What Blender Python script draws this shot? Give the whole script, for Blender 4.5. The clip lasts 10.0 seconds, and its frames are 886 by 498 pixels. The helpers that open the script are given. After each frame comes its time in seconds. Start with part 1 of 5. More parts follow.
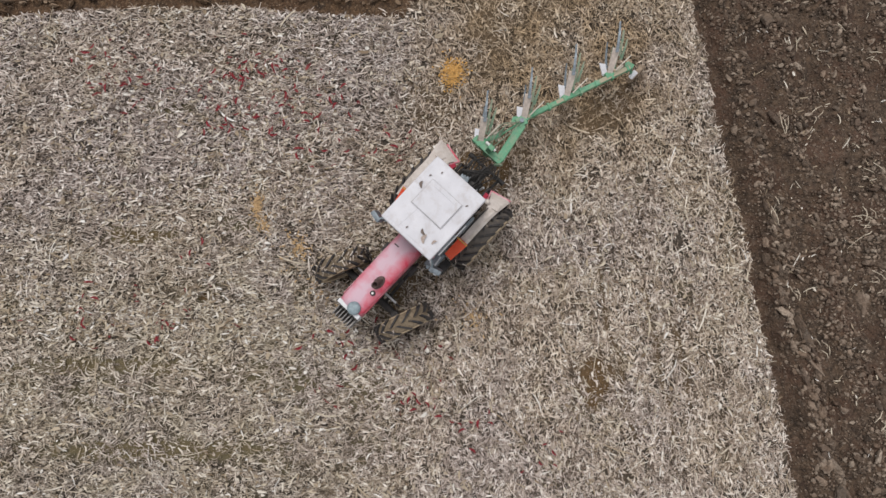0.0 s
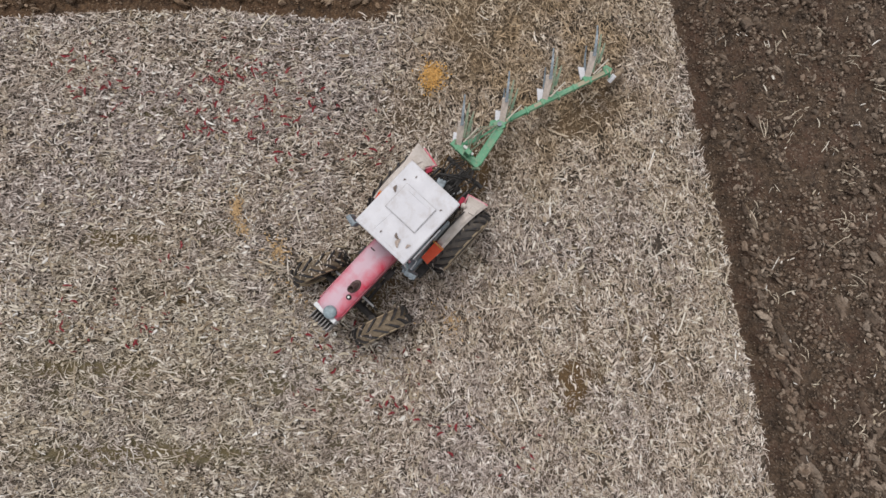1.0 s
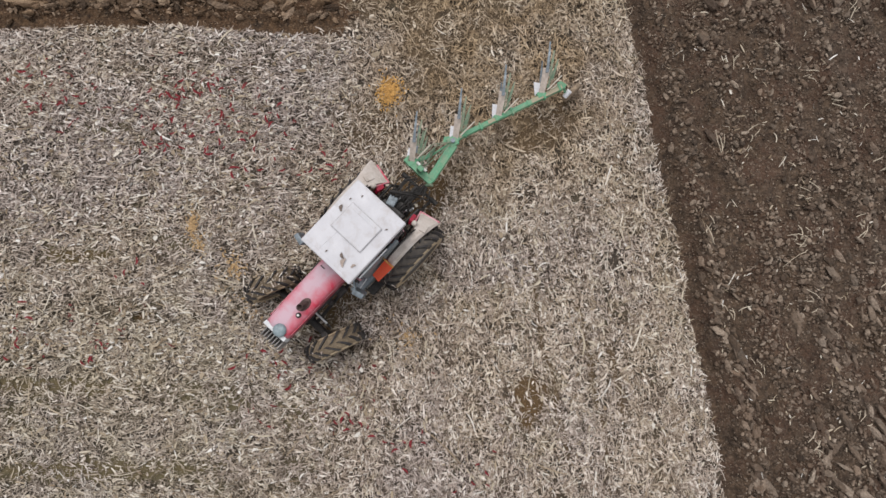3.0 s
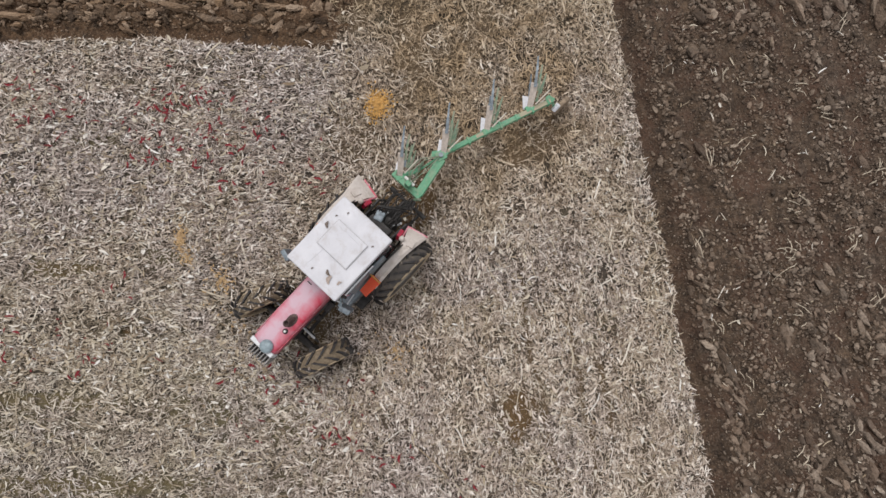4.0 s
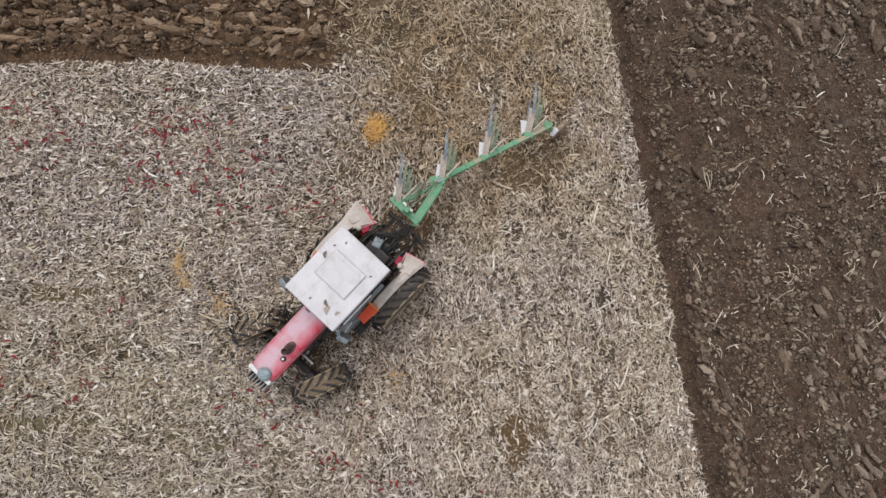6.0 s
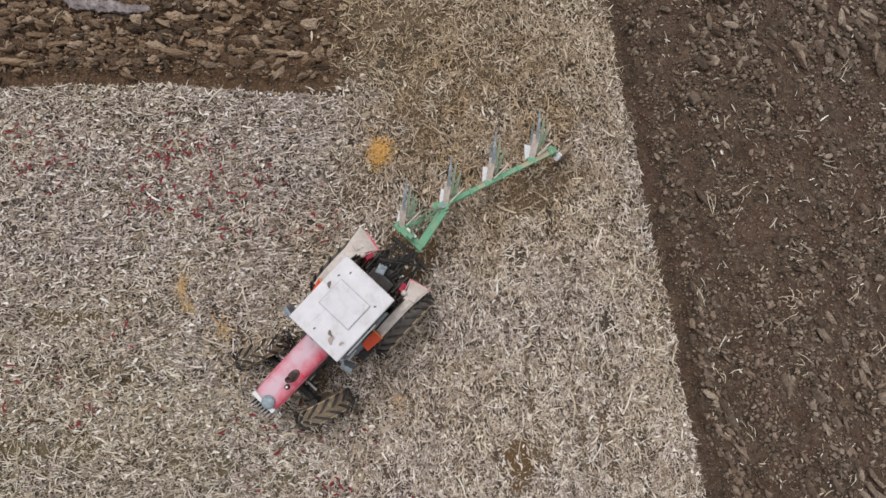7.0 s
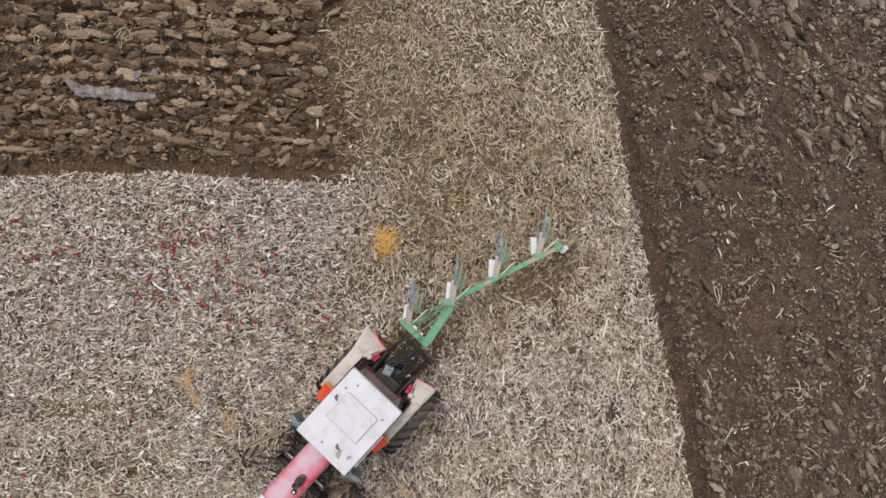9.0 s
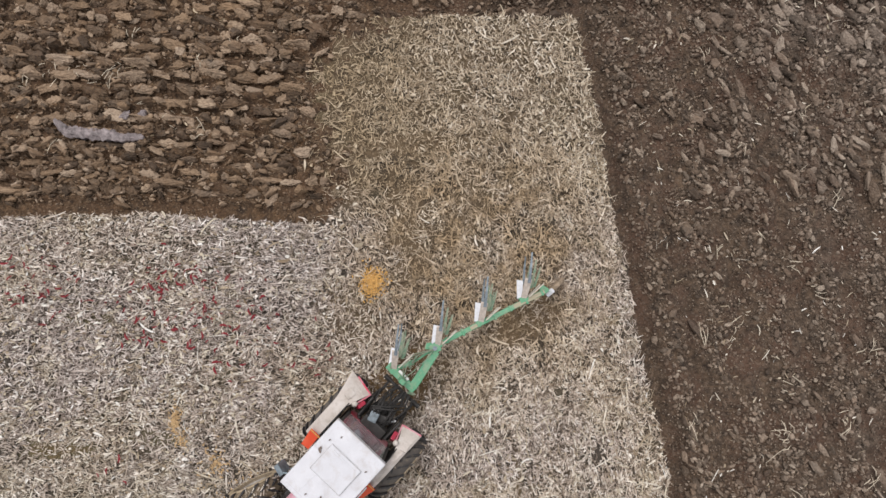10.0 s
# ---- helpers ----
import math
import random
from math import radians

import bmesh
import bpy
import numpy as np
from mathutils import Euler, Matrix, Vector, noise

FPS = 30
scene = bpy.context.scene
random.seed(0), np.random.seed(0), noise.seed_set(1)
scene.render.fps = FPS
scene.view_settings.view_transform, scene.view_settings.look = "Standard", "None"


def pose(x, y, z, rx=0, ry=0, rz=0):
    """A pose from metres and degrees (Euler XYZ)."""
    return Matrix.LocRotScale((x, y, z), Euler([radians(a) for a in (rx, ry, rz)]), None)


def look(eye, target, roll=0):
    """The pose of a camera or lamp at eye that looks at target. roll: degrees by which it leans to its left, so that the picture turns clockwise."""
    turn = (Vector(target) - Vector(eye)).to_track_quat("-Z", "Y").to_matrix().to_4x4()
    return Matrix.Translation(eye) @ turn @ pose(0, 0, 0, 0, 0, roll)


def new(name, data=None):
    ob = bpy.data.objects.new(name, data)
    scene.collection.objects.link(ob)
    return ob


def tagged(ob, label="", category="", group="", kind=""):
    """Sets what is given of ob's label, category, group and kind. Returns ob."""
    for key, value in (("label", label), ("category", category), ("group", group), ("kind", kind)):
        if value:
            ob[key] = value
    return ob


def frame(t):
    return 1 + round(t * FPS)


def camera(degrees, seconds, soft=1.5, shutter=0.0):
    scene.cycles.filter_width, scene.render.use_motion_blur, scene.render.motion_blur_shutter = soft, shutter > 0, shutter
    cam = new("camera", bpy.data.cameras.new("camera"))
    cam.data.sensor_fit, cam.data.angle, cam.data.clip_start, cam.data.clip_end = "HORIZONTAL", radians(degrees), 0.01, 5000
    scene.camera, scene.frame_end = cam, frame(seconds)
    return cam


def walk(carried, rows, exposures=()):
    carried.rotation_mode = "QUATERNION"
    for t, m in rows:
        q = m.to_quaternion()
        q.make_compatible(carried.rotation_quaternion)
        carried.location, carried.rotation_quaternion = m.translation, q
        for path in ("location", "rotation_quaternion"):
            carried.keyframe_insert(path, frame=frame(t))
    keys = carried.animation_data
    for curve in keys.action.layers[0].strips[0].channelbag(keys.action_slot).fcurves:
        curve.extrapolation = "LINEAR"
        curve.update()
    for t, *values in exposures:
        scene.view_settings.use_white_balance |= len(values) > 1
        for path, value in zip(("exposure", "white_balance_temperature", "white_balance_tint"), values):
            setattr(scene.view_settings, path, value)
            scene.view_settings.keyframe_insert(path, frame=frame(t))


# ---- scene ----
# ---------------------------------------------------------------- camera
cam = camera(70.96, 10.0, soft=1.5)
PATH = [
    (0.0, pose(-1.656, -0.849, 13.155, 5.519, 0.003, 0.068)),
    (0.5, pose(-1.448, -0.793, 13.167, 5.436, 0.020, 0.057)),
    (1.0, pose(-1.205, -0.784, 13.172, 5.553, 0.033, 0.075)),
    (1.5, pose(-0.945, -0.731, 13.181, 5.569, 0.069, 0.065)),
    (2.0, pose(-0.692, -0.616, 13.180, 5.460, 0.072, 0.044)),
    (2.5, pose(-0.441, -0.548, 13.188, 5.550, 0.121, 0.042)),
    (2.7, pose(-0.368, -0.511, 13.183, 5.549, 0.094, 0.028)),
    (3.8, pose(-0.088, -0.237, 13.185, 5.567, -0.013, 0.002)),
    (4.0, pose(-0.056, -0.163, 13.183, 5.570, -0.034, -0.019)),
    (4.5, pose(-0.000, -0.000, 13.200, 5.546, -0.095, 0.000)),
    (5.0, pose(0.042, 0.135, 13.209, 5.573, -0.033, -0.015)),
    (5.2, pose(0.036, 0.182, 13.216, 5.565, -0.055, -0.022)),
    (6.3, pose(-0.076, 0.455, 13.244, 5.528, -0.154, -0.007)),
    (6.5, pose(-0.098, 0.550, 13.255, 5.521, -0.175, -0.003)),
    (7.0, pose(-0.113, 0.862, 13.272, 5.542, -0.126, -0.011)),
    (7.5, pose(-0.206, 1.281, 13.305, 5.520, -0.241, -0.039)),
    (8.0, pose(-0.234, 1.745, 13.350, 5.538, -0.155, -0.020)),
    (8.5, pose(-0.251, 2.256, 13.399, 5.591, -0.081, -0.036)),
    (9.0, pose(-0.232, 2.775, 13.452, 5.584, -0.085, -0.027)),
    (9.5, pose(-0.101, 3.304, 13.519, 5.511, -0.113, -0.041)),
    (10.0, pose(0.052, 3.658, 13.568, 5.608, -0.085, -0.028)),
]
walk(cam, PATH, [(0.0, -0.21), (4.5, -0.17), (6.5, -0.15), (8.5, -0.10), (10.0, 0.03)])

# ---------------------------------------------------------------- light: overcast sky
world = bpy.data.worlds.new("overcast_sky")
scene.world = world
world.use_nodes = True
wn, wl = world.node_tree.nodes, world.node_tree.links
wn.clear()
sky = wn.new("ShaderNodeTexSky")
sky.sky_type = 'NISHITA'
sky.sun_disc = False
sky.sun_elevation, sky.sun_rotation = radians(69), radians(-24)
sky.air_density, sky.dust_density, sky.ozone_density = 1.0, 4.0, 1.0
soft = wn.new("ShaderNodeMixRGB")          # cloud cover greys the blue
soft.inputs[0].default_value = 0.8
soft.inputs[2].default_value = (8.3, 8.2, 8.2, 1)
bgd = wn.new("ShaderNodeBackground")
bgd.inputs[1].default_value = 0.097
wout = wn.new("ShaderNodeOutputWorld")
wl.new(sky.outputs[0], soft.inputs[1])
wl.new(soft.outputs[0], bgd.inputs[0])
wl.new(bgd.outputs[0], wout.inputs[0])

sun_data = bpy.data.lights.new("sun", 'SUN')
sun_data.energy, sun_data.angle, sun_data.color = 2.05, radians(32), (1.0, 0.975, 0.955)
sun = new("sun", sun_data)
sun.matrix_world = look((-2.2, 5.0, 14), (0, 0, 0))


# ---------------------------------------------------------------- materials
class Nodes:
    """A short way to build node materials."""

    def __init__(self, name, rough=0.8, metal=0.0):
        self.mat = bpy.data.materials.new(name)
        self.mat.use_nodes = True
        self.t = self.mat.node_tree
        self.n, self.l = self.t.nodes, self.t.links
        self.bsdf = self.n["Principled BSDF"]
        self.bsdf.inputs["Roughness"].default_value = rough
        self.bsdf.inputs["Metallic"].default_value = metal
        self.pos = None

    def node(self, kind, operation="", blend_type="", attribute_name=""):
        nd = self.n.new(kind)
        if operation:
            nd.operation = operation
        if blend_type:
            nd.blend_type = blend_type
        if attribute_name:
            nd.attribute_name = attribute_name
        return nd

    def put(self, socket, v):
        if isinstance(v, (int, float)):
            socket.default_value = v
        elif isinstance(v, tuple):
            socket.default_value = (*v, 1) if len(v) == 3 and socket.type == 'RGBA' else v
        else:
            self.l.new(v, socket)

    def coords(self, world_space=False):
        if world_space:
            return self.node("ShaderNodeNewGeometry").outputs["Position"]
        return self.node("ShaderNodeTexCoord").outputs["Object"]

    def noise(self, scale, detail=4, rough=0.6, at=None, distort=0.0):
        nd = self.node("ShaderNodeTexNoise")
        nd.inputs["Scale"].default_value = scale
        nd.inputs["Detail"].default_value = detail
        nd.inputs["Roughness"].default_value = rough
        nd.inputs["Distortion"].default_value = distort
        self.l.new(at if at is not None else self.coords(), nd.inputs["Vector"])
        return nd.outputs["Fac"]

    def ramp(self, fac, stops):
        nd = self.node("ShaderNodeValToRGB")
        el = nd.color_ramp.elements
        while len(el) < len(stops):
            el.new(0.5)
        for e, (p, c) in zip(el, stops):
            e.position = p
            e.color = (c, c, c, 1) if isinstance(c, (int, float)) else (*c, 1)
        self.put(nd.inputs[0], fac)
        return nd.outputs[0]

    def mix(self, fac, a, b, blend='MIX'):
        nd = self.node("ShaderNodeMixRGB", blend_type=blend)
        self.put(nd.inputs[0], fac)
        self.put(nd.inputs[1], a)
        self.put(nd.inputs[2], b)
        return nd.outputs[0]

    def math(self, op, a, b=0.0):
        nd = self.node("ShaderNodeMath", operation=op)
        self.put(nd.inputs[0], a)
        self.put(nd.inputs[1], b)
        return nd.outputs[0]

    def bump(self, height, strength=0.3, distance=0.01):
        nd = self.node("ShaderNodeBump")
        nd.inputs["Strength"].default_value = strength
        nd.inputs["Distance"].default_value = distance
        self.l.new(height, nd.inputs["Height"])
        self.l.new(nd.outputs[0], self.bsdf.inputs["Normal"])

    def colour(self, v):
        self.put(self.bsdf.inputs["Base Color"], v)
        return self

    def roughness(self, v):
        self.put(self.bsdf.inputs["Roughness"], v)


def mat_painted(name, colour, faded, dust=(0.33, 0.27, 0.2), rough=0.45, metal=0.0, fade=(0.45, 0.7), dirt=(0.52, 0.75), scale=3.0):
    """Paint with sun-faded patches, a film of dust and fine scratches."""
    m = Nodes(name, rough, metal)
    big = m.noise(scale, 5, 0.62)
    fine = m.noise(scale * 14, 4, 0.7)
    c = m.mix(m.ramp(big, [(fade[0], 0.0), (fade[1], 1.0)]), colour, faded)
    film = m.noise(scale * 1.7, 6, 0.7, distort=0.6)
    c = m.mix(m.ramp(film, [(dirt[0], 0.0), (dirt[1], 0.65)]), c, dust)
    c = m.mix(m.ramp(fine, [(0.6, 0.0), (0.78, 0.5)]), c, dust)
    m.colour(c)
    m.roughness(m.ramp(film, [(0.3, rough * 0.8), (0.8, min(1.0, rough * 1.7))]))
    m.bump(fine, 0.12, 0.004)
    return m.mat


def loam(m, p):
    """Colour and relief of moist ploughed loam: dark fines with crumbs, red-brown patches; warmer towards the west."""
    wide = m.noise(0.55, 3, 0.5, p)
    mid = m.noise(5.0, 5, 0.65, p)
    fine = m.noise(55.0, 5, 0.7, p)
    crumb = m.node("ShaderNodeTexVoronoi")
    crumb.inputs["Scale"].default_value = 24
    crumb.inputs["Randomness"].default_value = 1.0
    warp = m.node("ShaderNodeVectorMath", operation='ADD')
    m.l.new(p, warp.inputs[0])
    wob = m.node("ShaderNodeTexNoise")
    wob.inputs["Scale"].default_value = 14
    m.l.new(p, wob.inputs["Vector"])
    sc = m.node("ShaderNodeVectorMath", operation='SCALE')
    sc.inputs["Scale"].default_value = 0.06
    m.l.new(wob.outputs["Color"], sc.inputs[0])
    m.l.new(sc.outputs[0], warp.inputs[1])
    m.l.new(warp.outputs[0], crumb.inputs["Vector"])
    sep = m.node("ShaderNodeSeparateXYZ")
    m.l.new(p, sep.inputs[0])
    west = m.ramp(m.math('MULTIPLY', m.math('SUBTRACT', 3.0, sep.outputs[0]), 0.16), [(0.0, 0.0), (1.0, 1.0)])
    # greyer, drier crust in the north-east and far east
    far_n = m.ramp(m.math('MULTIPLY', m.math('SUBTRACT', sep.outputs[1], 5.4), 0.3), [(0.0, 0.0), (1.0, 1.0)])
    far_e = m.ramp(m.math('MULTIPLY', m.math('SUBTRACT', sep.outputs[0], 5.6), 0.35), [(0.0, 0.0), (1.0, 1.0)])
    dry = m.math('MULTIPLY', m.math('MULTIPLY', m.math('MAXIMUM', far_n, m.math('MULTIPLY', far_e, 0.55)), far_e), m.ramp(wide, [(0.35, 0.15), (0.58, 1.0)]))
    # tone of the moist fines, lowered further to paint shade into crevices
    dark = m.mix(west, (0.029, 0.0178, 0.0112), (0.024, 0.0128, 0.0062))
    pale = m.mix(west, m.mix(dry, (0.15, 0.097, 0.061), (0.19, 0.141, 0.108)), (0.15, 0.084, 0.041))
    c = m.mix(m.ramp(mid, [(0.34, 0.0), (0.7, 1.0)]), dark, pale)
    patch = m.noise(1.3, 4, 0.6, p)
    c = m.mix(m.ramp(patch, [(0.46, 0.0), (0.62, 0.8)]), c, m.mix(west, (0.095, 0.051, 0.032), (0.098, 0.052, 0.026)))
    tone = m.node("ShaderNodeSeparateColor")
    m.l.new(crumb.outputs["Color"], tone.inputs[0])
    c = m.mix(m.ramp(tone.outputs[0], [(0.0, 0.6), (0.4, 0.0), (1.0, 0.0)]), c, dark)
    c = m.mix(m.ramp(tone.outputs[1], [(0.65, 0.0), (1.0, 0.32)]), c, m.mix(west, (0.25, 0.19, 0.145), (0.30, 0.205, 0.13)))
    c = m.mix(m.ramp(fine, [(0.55, 0.0), (0.78, 0.25)]), c, m.mix(west, (0.22, 0.175, 0.14), (0.25, 0.18, 0.12)))
    relief = m.math('ADD', m.math('MULTIPLY', crumb.outputs["Distance"], -1.4), m.math('MULTIPLY', fine, 0.8))
    return c, m.math('ADD', relief, m.math('MULTIPLY', mid, 1.5)), mid, west, dry


def mat_bonnet(name):
    """Crimson paint, bleached along the crown by sun and wiping, red on the edges."""
    m = Nodes(name, 0.4)
    p = m.coords()
    sep = m.node("ShaderNodeSeparateXYZ")
    m.l.new(p, sep.inputs[0])
    crown = m.ramp(m.math('ABSOLUTE', m.math('ADD', sep.outputs[1], 0.06)), [(0.06, 1.0), (0.28, 0.0)])
    f = m.math('ADD', m.math('MULTIPLY', crown, 0.4), m.math('MULTIPLY', m.noise(3.4, 5, 0.62, p, 0.5), 1.05))
    c = m.mix(m.ramp(f, [(0.34, 0.0), (0.98, 1.0)]), (0.58, 0.03, 0.072), (0.58, 0.4, 0.47))
    spots = m.noise(40, 4, 0.65, p)
    c = m.mix(m.ramp(spots, [(0.6, 0.0), (0.75, 0.5)]), c, (0.5, 0.4, 0.36))
    m.colour(c)
    m.roughness(m.ramp(f, [(0.4, 0.32), (0.8, 0.6)]))
    m.bump(spots, 0.06, 0.003)
    return m.mat


def mat_soil(name):
    """Clods: each with its own dryness, from dark moist loam to a pale grey-brown crust."""
    m = Nodes(name, 0.9)
    p = m.coords(True)
    c, relief, mid, west, dry = loam(m, p)
    chance = m.node("ShaderNodeNewGeometry").outputs["Random Per Island"]
    own = m.node("ShaderNodeObjectInfo").outputs["Random"]
    mixd = m.math('FRACT', m.math('ADD', chance, m.math('MULTIPLY', own, 7.3)))
    own2 = m.math('FRACT', m.math('MULTIPLY', mixd, 5.7))
    share = m.ramp(mixd, [(0.0, 0.05), (0.4, 0.35), (1.0, 1.0)])
    east_crust = m.mix(dry, m.mix(own2, (0.27, 0.19, 0.135), (0.47, 0.385, 0.305)), m.mix(own2, (0.32, 0.25, 0.198), (0.49, 0.405, 0.335)))
    crust = m.mix(west, east_crust, m.mix(own2, (0.32, 0.208, 0.122), (0.49, 0.375, 0.278)))
    crust = m.mix(m.ramp(m.noise(17.0, 4, 0.65, p), [(0.4, 0.0), (0.68, 0.6)]), crust, m.mix(west, (0.125, 0.083, 0.054), (0.12, 0.073, 0.039)))
    c = m.mix(share, c, crust)
    c = m.mix(m.ramp(mixd, [(0.0, 0.6), (0.25, 0.0)]), c, (0.045, 0.031, 0.021))
    m.colour(c)
    m.roughness(m.ramp(mid, [(0.3, 0.65), (0.7, 0.95)]))
    m.bump(relief, 0.9, 0.018)
    return m.mat


def soiled(m, c, sep, mid, rand):
    """Browns the straw where soil was thrown over it and where the headland was driven over."""
    near = m.math('MULTIPLY', m.ramp(m.math('MULTIPLY', m.math('SUBTRACT', 1.2, sep.outputs[0]), 0.25), [(0.05, 0.0), (0.75, 1.0)]),
                  m.ramp(m.math('SUBTRACT', sep.outputs[1], 5.6), [(0.0, 0.0), (0.9, 1.0)]))
    c = m.mix(m.math('MULTIPLY', near, m.ramp(mid, [(0.3, 0.62), (0.65, 0.97)])), c, m.mix(rand, (0.13, 0.085, 0.045), (0.50, 0.375, 0.225)))
    dx, dy = m.math('MULTIPLY', m.math('SUBTRACT', sep.outputs[0], 0.85), 0.29), m.math('MULTIPLY', m.math('SUBTRACT', sep.outputs[1], 4.9), 0.29)
    far = m.math('SQRT', m.math('ADD', m.math('MULTIPLY', dx, dx), m.math('MULTIPLY', dy, dy)))
    track = m.math('MULTIPLY', m.ramp(far, [(0.5, 1.0), (1.25, 0.0)]), m.ramp(mid, [(0.36, 0.2), (0.6, 0.95)]))
    return m.mix(track, c, m.mix(rand, (0.055, 0.031, 0.013), (0.55, 0.395, 0.235)))


def straw_tone(m, p, rand):
    """Straw colour from a piece's own chance and from where it lies on the field."""
    wide = m.noise(0.32, 4, 0.55, p)
    mid = m.noise(1.5, 4, 0.6, p)
    clump = m.ramp(m.noise(8.0, 3, 0.6, p), [(0.3, 0.0), (0.7, 1.0)])
    rand = m.math('ADD', m.math('MULTIPLY', rand, 0.74), m.math('MULTIPLY', clump, 0.46))
    drift = m.ramp(m.noise(1.1, 4, 0.6, p, 0.6), [(0.3, 0.0), (0.7, 0.2)])
    rand = m.math('SUBTRACT', m.math('ADD', rand, drift), 0.145)
    grey = m.ramp(rand, [(0.0, (0.04, 0.028, 0.022)), (0.2, (0.14, 0.106, 0.089)), (0.41, (0.36, 0.298, 0.266)),
                         (0.72, (0.585, 0.5, 0.455)), (0.88, (0.8, 0.725, 0.68)), (1.0, (0.9, 0.845, 0.80))])
    tan = m.ramp(rand, [(0.0, (0.038, 0.023, 0.013)), (0.2, (0.15, 0.10, 0.061)), (0.45, (0.42, 0.33, 0.238)),
                        (0.78, (0.725, 0.617, 0.49)), (1.0, (0.9, 0.83, 0.73))])
    sep = m.node("ShaderNodeSeparateXYZ")
    m.l.new(p, sep.inputs[0])
    # browner, driven-over headland towards the far end
    y = m.math('MULTIPLY', m.math('SUBTRACT', sep.outputs[1], 4.2), 0.28)
    x = m.math('MULTIPLY', m.math('ADD', sep.outputs[0], 3.2), 0.5)
    head = m.math('MULTIPLY', m.ramp(y, [(0.0, 0.0), (1.0, 1.0)]), m.ramp(x, [(0.0, 0.0), (1.0, 1.0)]))
    # greyest in the weathered north-west of the stubble
    nw = m.math('MULTIPLY', m.ramp(m.math('MULTIPLY', m.math('SUBTRACT', -1.2, sep.outputs[0]), 0.4), [(0.0, 0.0), (1.0, 1.0)]),
                m.ramp(m.math('MULTIPLY', m.math('ADD', sep.outputs[1], 0.8), 0.4), [(0.0, 0.0), (1.0, 1.0)]))
    f = m.math('ADD', m.ramp(wide, [(0.36, 0.15), (0.60, 0.85)]), m.math('MULTIPLY', head, 0.7))
    f = m.math('SUBTRACT', f, m.math('MULTIPLY', nw, 0.5))
    south = m.ramp(m.math('MULTIPLY', m.math('SUBTRACT', 1.5, sep.outputs[1]), 0.4), [(0.0, 0.0), (1.0, 1.0)])
    f = m.math('SUBTRACT', f, m.math('MULTIPLY', south, 0.28))
    f = m.math('ADD', f, m.ramp(mid, [(0.5, 0.0), (0.7, 0.35)]))
    nd = m.node("ShaderNodeClamp")
    m.l.new(f, nd.inputs[0])
    c = m.mix(nd.outputs[0], grey, tan)
    olive = m.ramp(m.noise(1.9, 5, 0.62, p, 0.8), [(0.52, 0.0), (0.68, 0.5)])
    c = m.mix(olive, c, m.ramp(rand, [(0.0, (0.035, 0.026, 0.012)), (0.3, (0.19, 0.145, 0.078)), (0.6, (0.45, 0.37, 0.235)), (1.0, (0.82, 0.76, 0.6))]))
    sw = m.math('MULTIPLY', south, m.ramp(m.math('MULTIPLY', m.math('SUBTRACT', -2.0, sep.outputs[0]), 0.35), [(0.0, 0.0), (1.0, 1.0)]))
    c = m.mix(m.math('MULTIPLY', sw, m.ramp(mid, [(0.35, 0.1), (0.65, 0.5)])), c, m.mix(rand, (0.075, 0.062, 0.035), (0.6, 0.54, 0.39)))
    c = m.mix(m.math('MULTIPLY', m.math('MULTIPLY', head, 0.4), m.ramp(mid, [(0.35, 0.35), (0.62, 1.0)])), c, m.mix(rand, (0.05, 0.032, 0.016), (0.50, 0.385, 0.25)))
    c = soiled(m, c, sep, mid, rand)
    return c, mid


def mat_straw(name):
    m = Nodes(name, 0.75)
    p = m.coords(True)
    rand = m.node("ShaderNodeNewGeometry").outputs["Random Per Island"]
    c, mid = straw_tone(m, p, rand)
    grain = m.noise(120, 3, 0.6, p)
    c = m.mix(m.ramp(grain, [(0.35, 0.35), (0.6, 0.0)]), c, (0.16, 0.12, 0.08))
    m.colour(c)
    return m.mat


def mat_husk(name):
    """Bleached husks and stalks, paler than the straw below them."""
    m = Nodes(name, 0.65)
    p = m.coords(True)
    rand = m.node("ShaderNodeNewGeometry").outputs["Random Per Island"]
    c = m.ramp(rand, [(0.0, (0.2, 0.14, 0.085)), (0.25, (0.42, 0.34, 0.24)), (0.6, (0.6, 0.53, 0.42)), (0.85, (0.76, 0.71, 0.63)), (1.0, (0.85, 0.83, 0.8))])
    grain = m.noise(90, 3, 0.6, p)
    c = m.mix(m.ramp(grain, [(0.35, 0.4), (0.6, 0.0)]), c, (0.22, 0.165, 0.11))
    sep = m.node("ShaderNodeSeparateXYZ")
    m.l.new(p, sep.inputs[0])
    near_plough = soiled(m, c, sep, m.noise(1.5, 4, 0.6, p), rand)
    c = m.mix(0.9, c, near_plough)
    head = m.math('MULTIPLY', m.ramp(m.math('MULTIPLY', m.math('SUBTRACT', sep.outputs[1], 5.0), 0.3), [(0.0, 0.0), (1.0, 1.0)]), m.ramp(m.math('MULTIPLY', m.math('ADD', sep.outputs[0], 3.0), 0.6), [(0.0, 0.0), (1.0, 1.0)]))
    c = m.mix(m.math('MULTIPLY', head, 0.5), c, m.mix(rand, (0.09, 0.06, 0.03), (0.52, 0.41, 0.28)))
    m.colour(c)
    return m.mat


